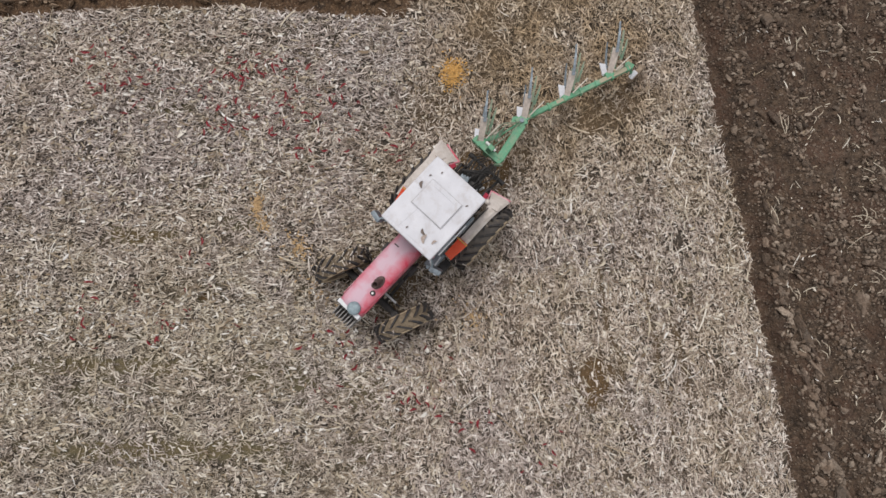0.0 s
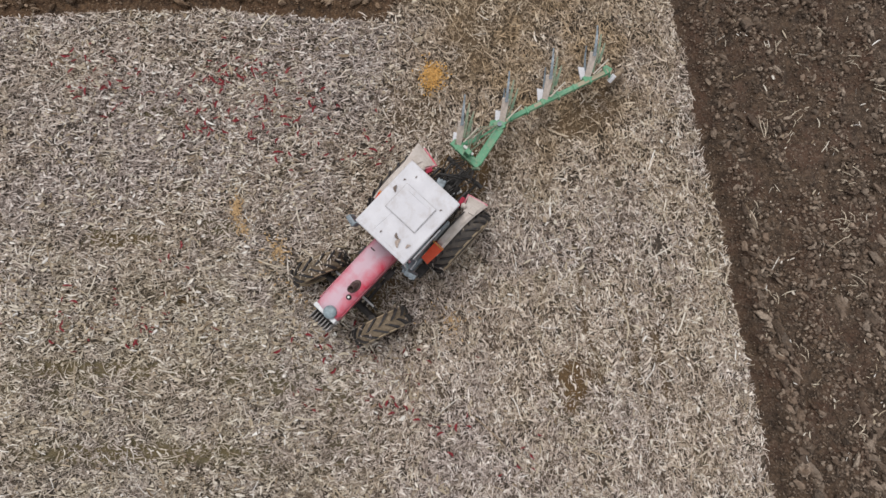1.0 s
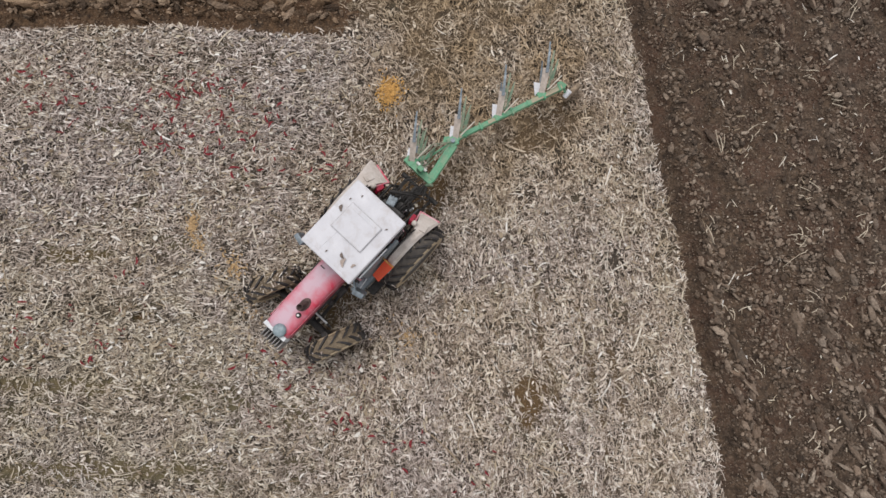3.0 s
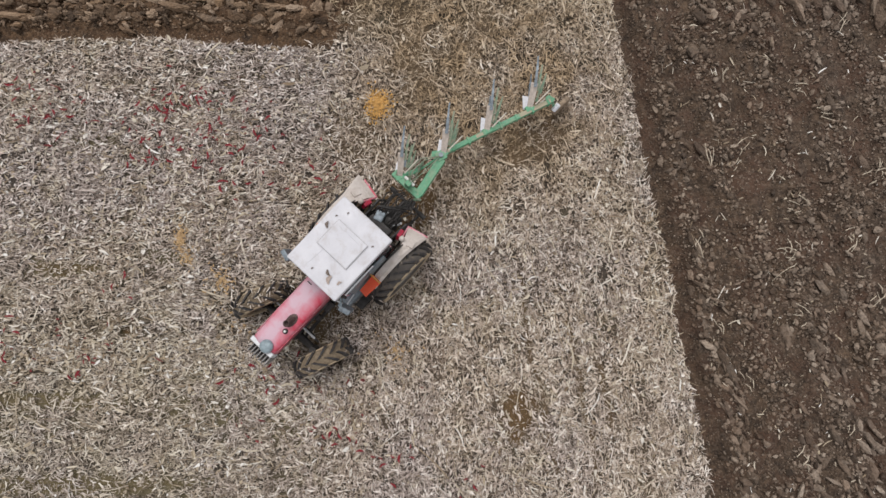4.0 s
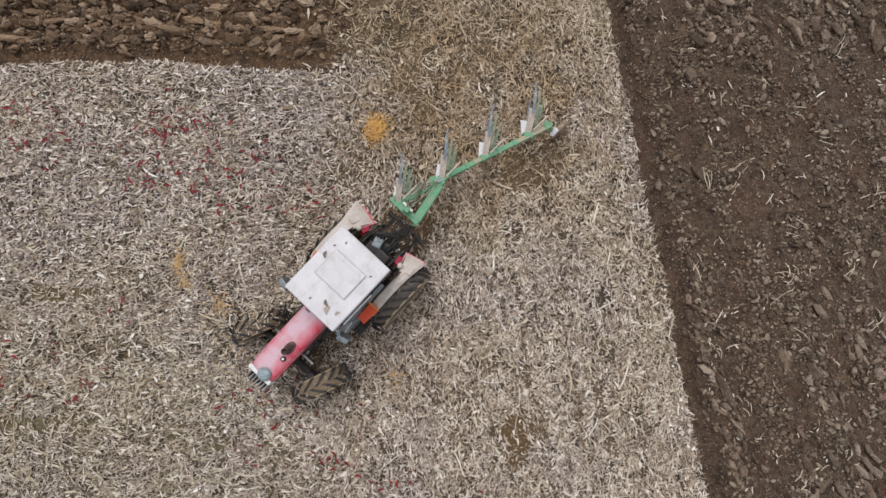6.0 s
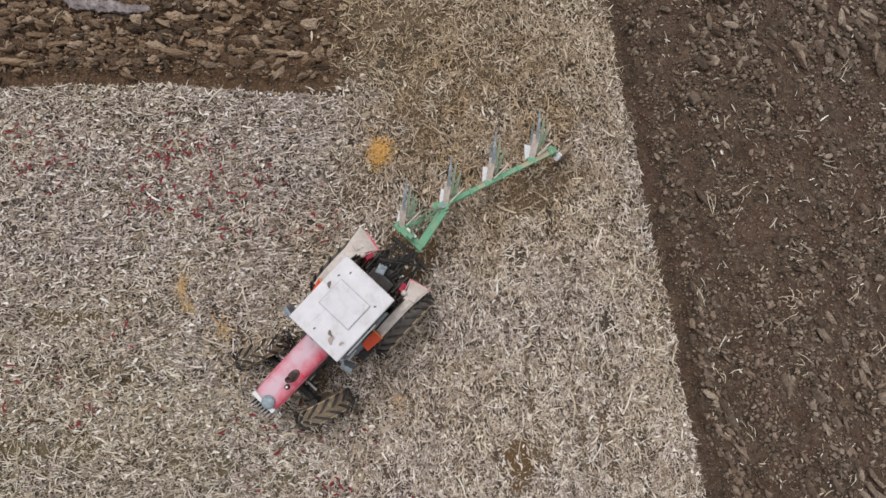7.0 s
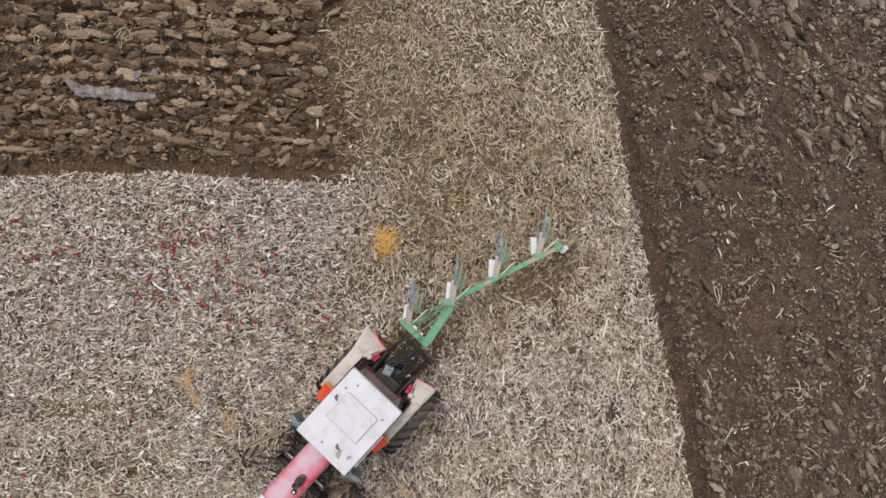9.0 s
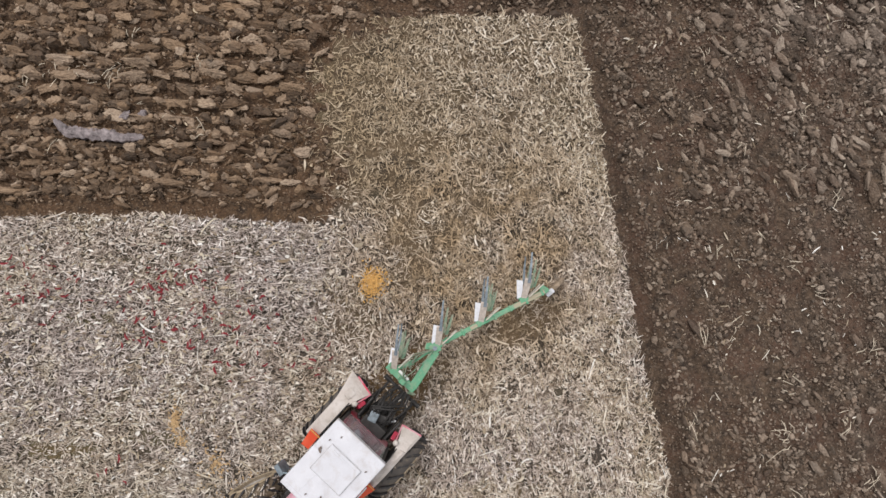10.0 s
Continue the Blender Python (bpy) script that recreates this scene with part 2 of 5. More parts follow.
def mat_ground(name):
    """One sheet: litter between the straw, blackened for the shade in its gaps, bare loam where the plough has been."""
    m = Nodes(name, 0.9)
    p = m.coords(True)
    soil, relief, mid, west, dry = loam(m, p)
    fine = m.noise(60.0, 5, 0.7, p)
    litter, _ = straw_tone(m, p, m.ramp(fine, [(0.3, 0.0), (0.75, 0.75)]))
    # near-black mix puts the shade of the gaps under the straw into the colour
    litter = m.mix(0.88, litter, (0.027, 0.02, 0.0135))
    green = m.noise(0.9, 4, 0.6, p)
    litter = m.mix(m.ramp(green, [(0.54, 0.0), (0.7, 0.5)]), litter, (0.15, 0.128, 0.07))
    mask = m.node("ShaderNodeAttribute", attribute_name="ploughed").outputs["Fac"]
    trodden_shaded = m.node("ShaderNodeAttribute", attribute_name="trodden_shaded").outputs["Fac"]
    litter = m.mix(trodden_shaded, litter, m.mix(m.ramp(west, [(0.85, 0.0), (1.0, 1.0)]), m.mix(0.75, soil, (0.19, 0.13, 0.072)), m.mix(0.75, soil, (0.2, 0.172, 0.088))))
    # dark core: bare brown earth, and shade below the tractor put into the colour
    litter = m.mix(m.ramp(trodden_shaded, [(0.75, 0.0), (0.97, 0.9)]), litter, m.mix(m.ramp(fine, [(0.38, 0.0), (0.62, 1.0)]), (0.035, 0.02, 0.009), (0.21, 0.125, 0.052)))
    edge = m.math('ADD', mask, m.math('MULTIPLY', m.math('SUBTRACT', mid, 0.5), 0.5))
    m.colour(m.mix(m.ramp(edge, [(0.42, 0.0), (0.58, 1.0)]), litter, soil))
    m.bump(relief, 1.0, 0.022)
    return m.mat


def mat_plain(name, colour, rough=0.7, metal=0.0, vary=0.35, scale=12.0):
    """A plain surface with blotches and grain about its own colour."""
    m = Nodes(name, rough, metal)
    a = m.noise(scale, 5, 0.65)
    b = m.noise(scale * 9, 3, 0.6)
    lo = tuple(v * (1 - vary) for v in colour)
    hi = tuple(min(1, v * (1 + vary)) for v in colour)
    c = m.mix(m.ramp(a, [(0.3, 0.0), (0.7, 1.0)]), lo, hi)
    m.colour(m.mix(m.ramp(b, [(0.5, 0.0), (0.8, 0.3)]), c, hi))
    m.roughness(m.ramp(a, [(0.3, min(1, rough * 1.2)), (0.8, rough * 0.8)]))
    m.bump(b, 0.15, 0.004)
    return m.mat


def mat_glass(name):
    m = Nodes(name, 0.05)
    m.colour((0.55, 0.62, 0.62))
    m.bsdf.inputs["Transmission Weight"].default_value = 0.9
    m.bsdf.inputs["IOR"].default_value = 1.45
    return m.mat


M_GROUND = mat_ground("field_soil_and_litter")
M_SOIL = mat_soil("ploughed_loam")
M_STRAW = mat_straw("dry_straw")
M_HUSK = mat_husk("bleached_husk")
M_ROOF = mat_painted("cab_roof_white", (0.575, 0.573, 0.61), (0.645, 0.642, 0.68), (0.42, 0.37, 0.34), 0.55, dirt=(0.5, 0.78), scale=2.6)
M_SEAL = mat_plain("hatch_rubber", (0.45, 0.44, 0.45), 0.8)
M_RED = mat_painted("bonnet_red", (0.56, 0.03, 0.075), (0.6, 0.33, 0.37), (0.55, 0.42, 0.4), 0.4, fade=(0.4, 0.62), dirt=(0.6, 0.85), scale=2.4)
M_BONNET = mat_bonnet("bonnet_paint")
M_FENDER = mat_painted("fender_cream", (0.54, 0.48, 0.44), (0.62, 0.57, 0.54), (0.3, 0.25, 0.2), 0.55, dirt=(0.48, 0.75), scale=4)
M_ORANGE = mat_painted("flap_orange", (0.75, 0.075, 0.025), (0.8, 0.12, 0.05), (0.5, 0.25, 0.12), 0.5, dirt=(0.66, 0.9))
M_GREEN = mat_painted("plough_green", (0.09, 0.29, 0.16), (0.15, 0.36, 0.23), (0.36, 0.33, 0.25), 0.5, dirt=(0.47, 0.72), scale=4)
M_TYRE = mat_painted("muddy_rubber", (0.13, 0.098, 0.066), (0.19, 0.146, 0.098), (0.30, 0.235, 0.16), 0.95, dirt=(0.42, 0.62), scale=7)
M_REARTYRE = mat_painted("dusty_rubber", (0.075, 0.066, 0.06), (0.115, 0.098, 0.084), (0.24, 0.19, 0.14), 0.9, dirt=(0.52, 0.78), scale=6)
M_TREAD = mat_painted("worn_rubber_lugs", (0.022, 0.021, 0.024), (0.045, 0.041, 0.04), (0.19, 0.147, 0.102), 0.75, dirt=(0.52, 0.74), scale=9)
M_SIDEWALL = mat_painted("mud_dried_sidewall", (0.40, 0.315, 0.21), (0.46, 0.37, 0.26), (0.26, 0.2, 0.13), 0.95, dirt=(0.5, 0.7), scale=8)
M_EXHAUST = mat_plain("rusted_exhaust", (0.085, 0.055, 0.05), 0.75, 0.2, 0.5)
M_IRON = mat_plain("dark_iron", (0.04, 0.037, 0.036), 0.6, 0.4)
M_DOOR = mat_plain("cab_side_grey", (0.22, 0.25, 0.275), 0.45, 0.1, 0.4, 9)
M_GREY = mat_plain("grey_blue_paint", (0.24, 0.3, 0.33), 0.5, 0.1)
M_NOSE = mat_plain("nose_panel_grey", (0.62, 0.63, 0.65), 0.5, 0.0, 0.12)
M_STEEL = mat_plain("polished_steel", (0.8, 0.81, 0.86), 0.5, 0.3, 0.1)
M_BLUE = mat_plain("blue_grey_steel", (0.17, 0.2, 0.225), 0.5, 0.3, 0.4)
M_TAN = mat_plain("weathered_steel_tan", (0.55, 0.475, 0.42), 0.75, 0.05, 0.25)
M_WEIGHT = mat_plain("worn_grey_iron", (0.24, 0.23, 0.225), 0.6, 0.2)
M_SLAB = mat_plain("smeared_wet_clay", (0.19, 0.158, 0.158), 0.6, 0.0, 0.65, 9)
M_GLASS = mat_glass("cab_glass")
M_RUST = mat_plain("rusty_rim", (0.3, 0.27, 0.24), 0.6, 0.3)
M_REDLEAF = mat_plain("red_leaf", (0.2, 0.014, 0.022), 0.7, 0.0, 0.8, 11)
M_MUD = mat_plain("caked_mud", (0.27, 0.205, 0.145), 0.95, 0.0, 0.4, 14)
M_PALE = mat_plain("pale_worn_rod", (0.55, 0.5, 0.43), 0.7, 0.0, 0.2)
M_TUFT = mat_plain("pale_dry_stalk", (0.58, 0.50, 0.39), 0.7, 0.0, 0.45, 9)
M_WHITE = mat_plain("white_plastic", (0.7, 0.7, 0.68), 0.4, 0.0, 0.12)
M_LAMP = mat_plain("red_lamp_glass", (0.32, 0.015, 0.04), 0.2, 0.0, 0.2)
M_ORANGESOIL = mat_plain("orange_chaff", (0.56, 0.32, 0.1), 0.9, 0.0, 0.4, 18)
M_TANCHAFF = mat_plain("tan_chaff", (0.46, 0.31, 0.16), 0.9, 0.0, 0.4, 18)


# ---------------------------------------------------------------- mesh helpers
def part(name, bm, material, parent, label="", smooth=False):
    me = bpy.data.meshes.new(name)
    bm.to_mesh(me)
    bm.free()
    me.materials.append(material)
    if smooth:
        for poly in me.polygons:
            poly.use_smooth = True
    ob = new(name, me)
    ob.parent = parent
    if label:
        tagged(ob, label)
    return ob


def arrays_mesh(name, verts, faces, material, smooth=False):
    """A mesh from numpy arrays: verts (n, 3), faces (m, 3 or 4)."""
    me = bpy.data.meshes.new(name)
    k = faces.shape[1]
    me.vertices.add(len(verts))
    me.vertices.foreach_set("co", np.asarray(verts, dtype=np.float32).ravel())
    me.loops.add(faces.size)
    me.loops.foreach_set("vertex_index", faces.astype(np.int32).ravel())
    me.polygons.add(len(faces))
    me.polygons.foreach_set("loop_start", np.arange(0, faces.size, k, dtype=np.int32))
    me.polygons.foreach_set("use_smooth", np.full(len(faces), smooth))
    me.update(calc_edges=True)
    me.materials.append(material)
    return me


def add_box(bm, size, m=None, bevel=0.0, segs=2, taper=1.0):
    """A box of that size about the origin of m; taper scales its top."""
    got = bmesh.ops.create_cube(bm, size=1.0)["verts"]
    for v in got:
        k = taper if v.co.z > 0 else 1.0
        v.co = Vector((v.co.x * size[0] * k, v.co.y * size[1] * k, v.co.z * size[2]))
    if bevel:
        edges = list({e for v in got for e in v.link_edges})
        res = bmesh.ops.bevel(bm, geom=edges, offset=bevel, segments=segs, affect='EDGES', profile=0.7)
        got = list({v for f in res["faces"] for v in f.verts} | {v for v in got if v.is_valid})
    if m is not None:
        bmesh.ops.transform(bm, matrix=m, verts=got)
    return got


def add_bar(bm, a, b, w, h, bevel=0.006):
    """A square bar from a to b, w wide and h high."""
    a, b = Vector(a), Vector(b)
    d = b - a
    q = d.to_track_quat('X', 'Z').to_matrix().to_4x4()
    return add_box(bm, (d.length, w, h), Matrix.Translation((a + b) / 2) @ q, bevel, 1)


def add_rod(bm, a, b, r, r2=None, segs=12):
    a, b = Vector(a), Vector(b)
    d = b - a
    q = d.to_track_quat('Z', 'Y').to_matrix().to_4x4()
    return bmesh.ops.create_cone(bm, cap_ends=True, segments=segs, radius1=r, radius2=r if r2 is None else r2,
                                 depth=d.length, matrix=Matrix.Translation((a + b) / 2) @ q)["verts"]


def add_lathe(bm, profile, segs=32, m=None):
    """Turns (radius, height) points about z; closed where the radius is 0."""
    rings = []
    for r, z in profile:
        if r < 1e-6:
            rings.append([bm.verts.new((0, 0, z))])
        else:
            rings.append([bm.verts.new((r * math.cos(2 * math.pi * i / segs), r * math.sin(2 * math.pi * i / segs), z)) for i in range(segs)])
    for a, b in zip(rings, rings[1:]):
        for i in range(segs):
            j = (i + 1) % segs
            quad = [a[i % len(a)], a[j % len(a)], b[j % len(b)], b[i % len(b)]]
            seen = list(dict.fromkeys(quad))
            if len(seen) > 2:
                bm.faces.new(seen)
    got = [v for r in rings for v in r]
    if m is not None:
        bmesh.ops.transform(bm, matrix=m, verts=got)
    return got


def add_loft(bm, sections, close=True, caps=True):
    """Skins rows of points, each row as long as the others."""
    rows = [[bm.verts.new(p) for p in s] for s in sections]
    n = len(rows[0])
    for a, b in zip(rows, rows[1:]):
        for i in range(n if close else n - 1):
            j = (i + 1) % n
            bm.faces.new((a[i], a[j], b[j], b[i]))
    if caps and close:
        bm.faces.new(rows[0][::-1])
        bm.faces.new(rows[-1])
    return [v for r in rows for v in r]


def add_plate(bm, outline, thick, m=None):
    """A flat plate with that outline in x, y, its thickness along z."""
    bot = [bm.verts.new((x, y, -thick / 2)) for x, y in outline]
    top = [bm.verts.new((x, y, thick / 2)) for x, y in outline]
    bm.faces.new(bot[::-1])
    bm.faces.new(top)
    n = len(outline)
    for i in range(n):
        j = (i + 1) % n
        bm.faces.new((bot[i], bot[j], top[j], top[i]))
    if m is not None:
        bmesh.ops.transform(bm, matrix=m, verts=bot + top)
    return bot + top


def thing(name, m, label, category, group="", kind=""):
    ob = new(name)
    ob.matrix_world = m
    ob.empty_display_size = 0.2
    return tagged(ob, label, category, group, kind)


# ---------------------------------------------------------------- the field: one sheet of ground


def lattice(x, y, size, seed):
    """Smooth value noise in -1..1 with cells of that size."""
    r = np.random.default_rng(seed).uniform(-1, 1, (257, 257))
    u, v = x / size + 128.37, y / size + 128.71
    i, j = np.floor(u).astype(int), np.floor(v).astype(int)
    fu, fv = u - i, v - j
    fu, fv = fu * fu * (3 - 2 * fu), fv * fv * (3 - 2 * fv)
    i0, i1, j0, j1 = i % 257, (i + 1) % 257, j % 257, (j + 1) % 257
    return (r[i0, j0] * (1 - fu) + r[i1, j0] * fu) * (1 - fv) + (r[i0, j1] * (1 - fu) + r[i1, j1] * fu) * fv


def east_edge(y):
    """x of the furrow wall along the ploughed land to the east."""
    return 4.80 - 0.165 * y + 0.03 * np.sin(y * 1.7) + 0.05 * lattice(y, y * 0 + 3.0, 0.2, 4) + 0.04 * lattice(y, y * 0 + 7.0, 0.65, 3)


def north_edge(x):
    """y of the furrow wall along the ploughed land to the north-west."""
    return 5.67 - 0.008 * x - 0.012 * (np.clip(x, -12, -3) + 6.8) ** 2 + 0.04 * lattice(x, x * 0 + 5.0, 0.25, 5) + 0.03 * lattice(x, x * 0 + 9.0, 0.8, 7)


def east_depth(x, y):
    """Distance into the eastern ploughed land."""
    return (x - east_edge(y)) * 0.987


def step(a, b, v):
    k = np.clip((v - a) / (b - a), 0, 1)
    return k * k * (3 - 2 * k)


def west_end(x, y):
    """How far the ragged end of the north-western furrows still lies to the east."""
    end = -2.95 + 0.3 * np.sin(y * 1.1 + 0.4) + 0.25 * lattice(x, y, 0.5, 6) + np.clip(y - 8.9, 0, 3) * 1.1
    return (end - x) * 0.8


def far_furrow(x, y):
    return np.minimum(y - 10.30 + 0.05 * lattice(x, y, 0.3, 8), 50.0 - x)


def west_depth(x, y):
    """Distance into the north-western ploughed land, and the furrow beyond the headland."""
    return np.maximum(np.minimum(y - north_edge(x), west_end(x, y)), far_furrow(x, y))


def west_cover(x, y, wide=1.0):
    """1 where that land is bare; it thins out over its ragged end."""
    ragged = step(-wide, 0.3, west_end(x, y) + 0.3 * lattice(x, y, 0.22, 9) + 0.15 * lattice(x, y, 0.08, 10))
    return np.maximum(step(-0.03, 0.05, y - north_edge(x)) * ragged, step(-0.05, 0.06, far_furrow(x, y)))


def spot(x, y, cx, cy, rx, ry, turn=0.0):
    """1 in the middle of an oval with a broken rim, 0 outside."""
    c, s = math.cos(turn), math.sin(turn)
    u, v = ((x - cx) * c + (y - cy) * s) / rx, (-(x - cx) * s + (y - cy) * c) / ry
    return 1 - step(0.55, 1.15, np.hypot(u, v) + 0.35 * lattice(x, y, 0.13, 15))


def trodden_shaded(x, y):
    """Where the straw is rubbed off: under the plough and wheels, in old wheel strips, in one scraped hollow; also
    painted shade under the tractor.
    """
    t = 0.85 * spot(x, y, 1.52, -2.3, 0.48, 0.64) + 0.15 * spot(x, y, 1.5, -2.36, 0.4, 0.55)
    # these three ovals also paint the shade under linkage, cab and engine
    t = np.maximum(t, 0.98 * spot(x, y, -0.78, 2.08, 1.15, 0.8, 0.8))
    t = np.maximum(t, 0.8 * spot(x, y, -1.9, 0.95, 1.7, 0.62, 0.83))
    t = np.maximum(t, 0.9 * spot(x, y, -2.75, -0.14, 1.1, 0.75, 0.824))
    t = np.maximum(t, 0.82 * spot(x, y, 1.75, 3.4, 1.2, 0.5, 0.45))
    t = np.maximum(t, 0.7 * spot(x, y, -0.7, 5.5, 0.6, 1.6))
    t = np.maximum(t, 0.5 * spot(x, y, 0.6, 6.0, 0.6, 1.2, -0.4))
    t = np.maximum(t, 0.72 * spot(x, y, -0.6, 7.35, 2.0, 0.3, 0.08))
    t = np.maximum(t, 0.6 * spot(x, y, 0.4, 9.3, 0.5, 0.35))
    t = np.maximum(t, 0.55 * spot(x, y, -2.0, 6.4, 0.9, 0.35, 0.3))
    t = np.maximum(t, 0.5 * spot(x, y, -1.9, 3.4, 0.7, 0.9, 0.5))
    t = np.maximum(t, 0.65 * step(-1.3, -0.2, west_end(x, y) + 0.3 * lattice(x, y, 0.3, 14)) * step(0.0, 0.6, y - north_edge(x)))
    for cx, cy, rx, ry, k in ((-7.6, -3.75, 3.2, 0.28, 0.8), (-8.4, -2.05, 2.6, 0.24, 0.8), (-8.2, 0.72, 0.85, 0.24, 0.88), (-7.6, 3.45, 0.75, 0.16, 0.6),
                              (-6.0, 0.95, 0.9, 0.2, 0.5), (-6.63, -0.58, 0.22, 0.17, 0.97), (-5.2, -2.3, 1.2, 0.35, 0.6), (-3.4, -2.6, 0.7, 0.5, 0.5)):
        t = np.maximum(t, k * spot(x, y, cx, cy, rx, ry))
    side = east_depth(x, y)                       # old wheel lines along the field edge
    for d, half, y0, y1 in ((-2.25, 0.07, -4.2, 0.3), (-1.75, 0.09, -3.2, -0.6), (-3.1, 0.07, -4.0, 1.0)):
        t = np.maximum(t, 0.8 * (1 - step(half * 0.5, half * 1.6, np.abs(side - d + 0.05 * lattice(x, y, 0.4, 29)))) * step(y0, y0 + 0.8, y) * (1 - step(y1 - 0.8, y1, y)))
    strips = lattice(x * 0.28, y, 0.42, 16) * 0.75 + 0.35 * lattice(x, y, 0.3, 17)
    t = np.maximum(t, 0.5 * step(0.32, 0.7, strips) * (1 - step(-3.4, -2.0, x)) * (1 - step(-1.0, 1.0, y) * 0.6))
    t = np.maximum(t, 0.22 * step(0.3, 0.75, lattice(x, y, 0.55, 18)))
    t = np.maximum(t, 0.5 * step(6.0, 8.5, y + 0.6 * lattice(x, y, 0.7, 19)) * step(-0.5, 0.3, lattice(x, y, 0.35, 20)))
    return t


def ground_z(x, y):
    de, dw = east_depth(x, y), west_depth(x, y)
    z = 0.018 * lattice(x, y, 0.9, 11) + 0.02 * lattice(x, y, 3.1, 12) + 0.008 * lattice(x, y, 0.16, 13)
    # tyre prints pressed into one bare strip
    w = np.abs(y + 3.73)
    z = z + 0.022 * np.sin((x + 1.3 * w) * 2 * math.pi / 0.31) * (1 - step(0.18, 0.3, w)) * (1 - step(-5.6, -4.9, x))
    z = z - 0.09 * spot(x, y, -6.63, -0.58, 0.2, 0.16)
    # east: furrow with a steep wall, then loose loam lying a little higher
    e_in = step(0.0, 0.09, de)
    rows = np.sin((de + 0.25 * lattice(x, y, 0.7, 21)) * 2 * math.pi / 0.62)
    band = np.sin((de + 0.3 * lattice(x, y, 1.1, 27) - 0.3) * 2 * math.pi / 1.15)
    loose = 0.03 + 0.07 * band + 0.025 * rows + 0.07 * lattice(x, y, 0.27, 22) + 0.04 * lattice(x, y, 0.15, 23) + 0.008 * lattice(x, y, 0.1, 24)
    furrow = -0.19 + 0.012 * lattice(x, y, 0.1, 25)
    ze = furrow + (loose - furrow) * step(0.22, 0.55, de + 0.1 * lattice(x, y, 0.3, 26))
    z = z + (ze - z) * e_in
    # north-west: slices turned in rows
    w_in = step(0.0, 0.12, dw)
    ridge = np.sin((y - north_edge(x) - 0.62 + 0.05 * lattice(x, y, 0.5, 31)) * 2 * math.pi / 0.36)
    slices = 0.05 * ridge + 0.07 * lattice(x, y, 0.3, 32) + 0.04 * lattice(x, y, 0.15, 33)
    furrow = -0.12 + 0.01 * lattice(x, y, 0.1, 34)
    zw = furrow + (slices - furrow) * step(0.30, 0.52, dw)
    ragged = step(-3.6, -3.0, x) * (1 - step(9.0, 9.6, y))      # the ragged end of the furrows has no wall
    zw = zw * (1 - ragged) + ragged * (0.03 + 0.04 * lattice(x, y, 0.2, 35) + 0.03 * lattice(x, y, 0.09, 36))
    z = z - 0.02 * trodden_shaded(x, y)
    return z + (zw - z) * w_in


def ploughed(x, y):
    return np.maximum(step(-0.02, 0.05, east_depth(x, y)), west_cover(x, y))


def spread(lo, hi, fine, far):
    """Grid lines: evenly fine between lo and hi, then ever wider to the horizon."""
    mid = np.arange(lo, hi + fine / 2, fine)
    out, d = [], fine
    v = hi
    while v < far:
        d *= 1.28
        v += d
        out.append(v)
    out = np.array(out)
    return np.concatenate([(lo + hi) - out[::-1], mid, out])


def build_ground():
    gx, gy = spread(-12.5, 11.5, 0.045, 1500.0), spread(-6.5, 12.5, 0.045, 1500.0)
    X, Y = np.meshgrid(gx, gy, indexing='ij')
    far = step(30, 90, np.hypot(X, Y))
    Z = ground_z(X, Y) * (1 - far)
    nx, ny = X.shape
    idx = np.arange(nx * ny).reshape(nx, ny)
    faces = np.stack([idx[:-1, :-1], idx[1:, :-1], idx[1:, 1:], idx[:-1, 1:]], -1).reshape(-1, 4)
    me = arrays_mesh("ground", np.stack([X, Y, Z], -1).reshape(-1, 3), faces, M_GROUND, True)
    at = me.attributes.new("ploughed", 'FLOAT', 'POINT')
    at.data.foreach_set("value", ploughed(X, Y).ravel().astype(np.float32))
    at = me.attributes.new("trodden_shaded", 'FLOAT', 'POINT')
    at.data.foreach_set("value", trodden_shaded(X, Y).ravel().astype(np.float32))
    return tagged(new("ground", me), "straw-littered stubble field with dark ploughed soil along two sides", "field", kind="structure")


GROUND = build_ground()


# ---------------------------------------------------------------- straw
def lie(x, y, r):
    """Directions of the pieces: along the swaths in the west, along the field edge in the east, else at random."""
    n = len(x)
    a = r.uniform(0, 2 * math.pi, n)
    west, flip = 1 - step(-3.5, -1.0, x), r.uniform(0, 1, n)
    a = np.where(r.uniform(0, 1, n) < 0.42 * west, r.normal(0, 0.42, n) + math.pi * (flip < 0.5), a)
    return np.where(r.uniform(0, 1, n) < 0.26 * (1 - west), 1.72 + r.normal(0, 0.4, n) + math.pi * (flip < 0.5), a)


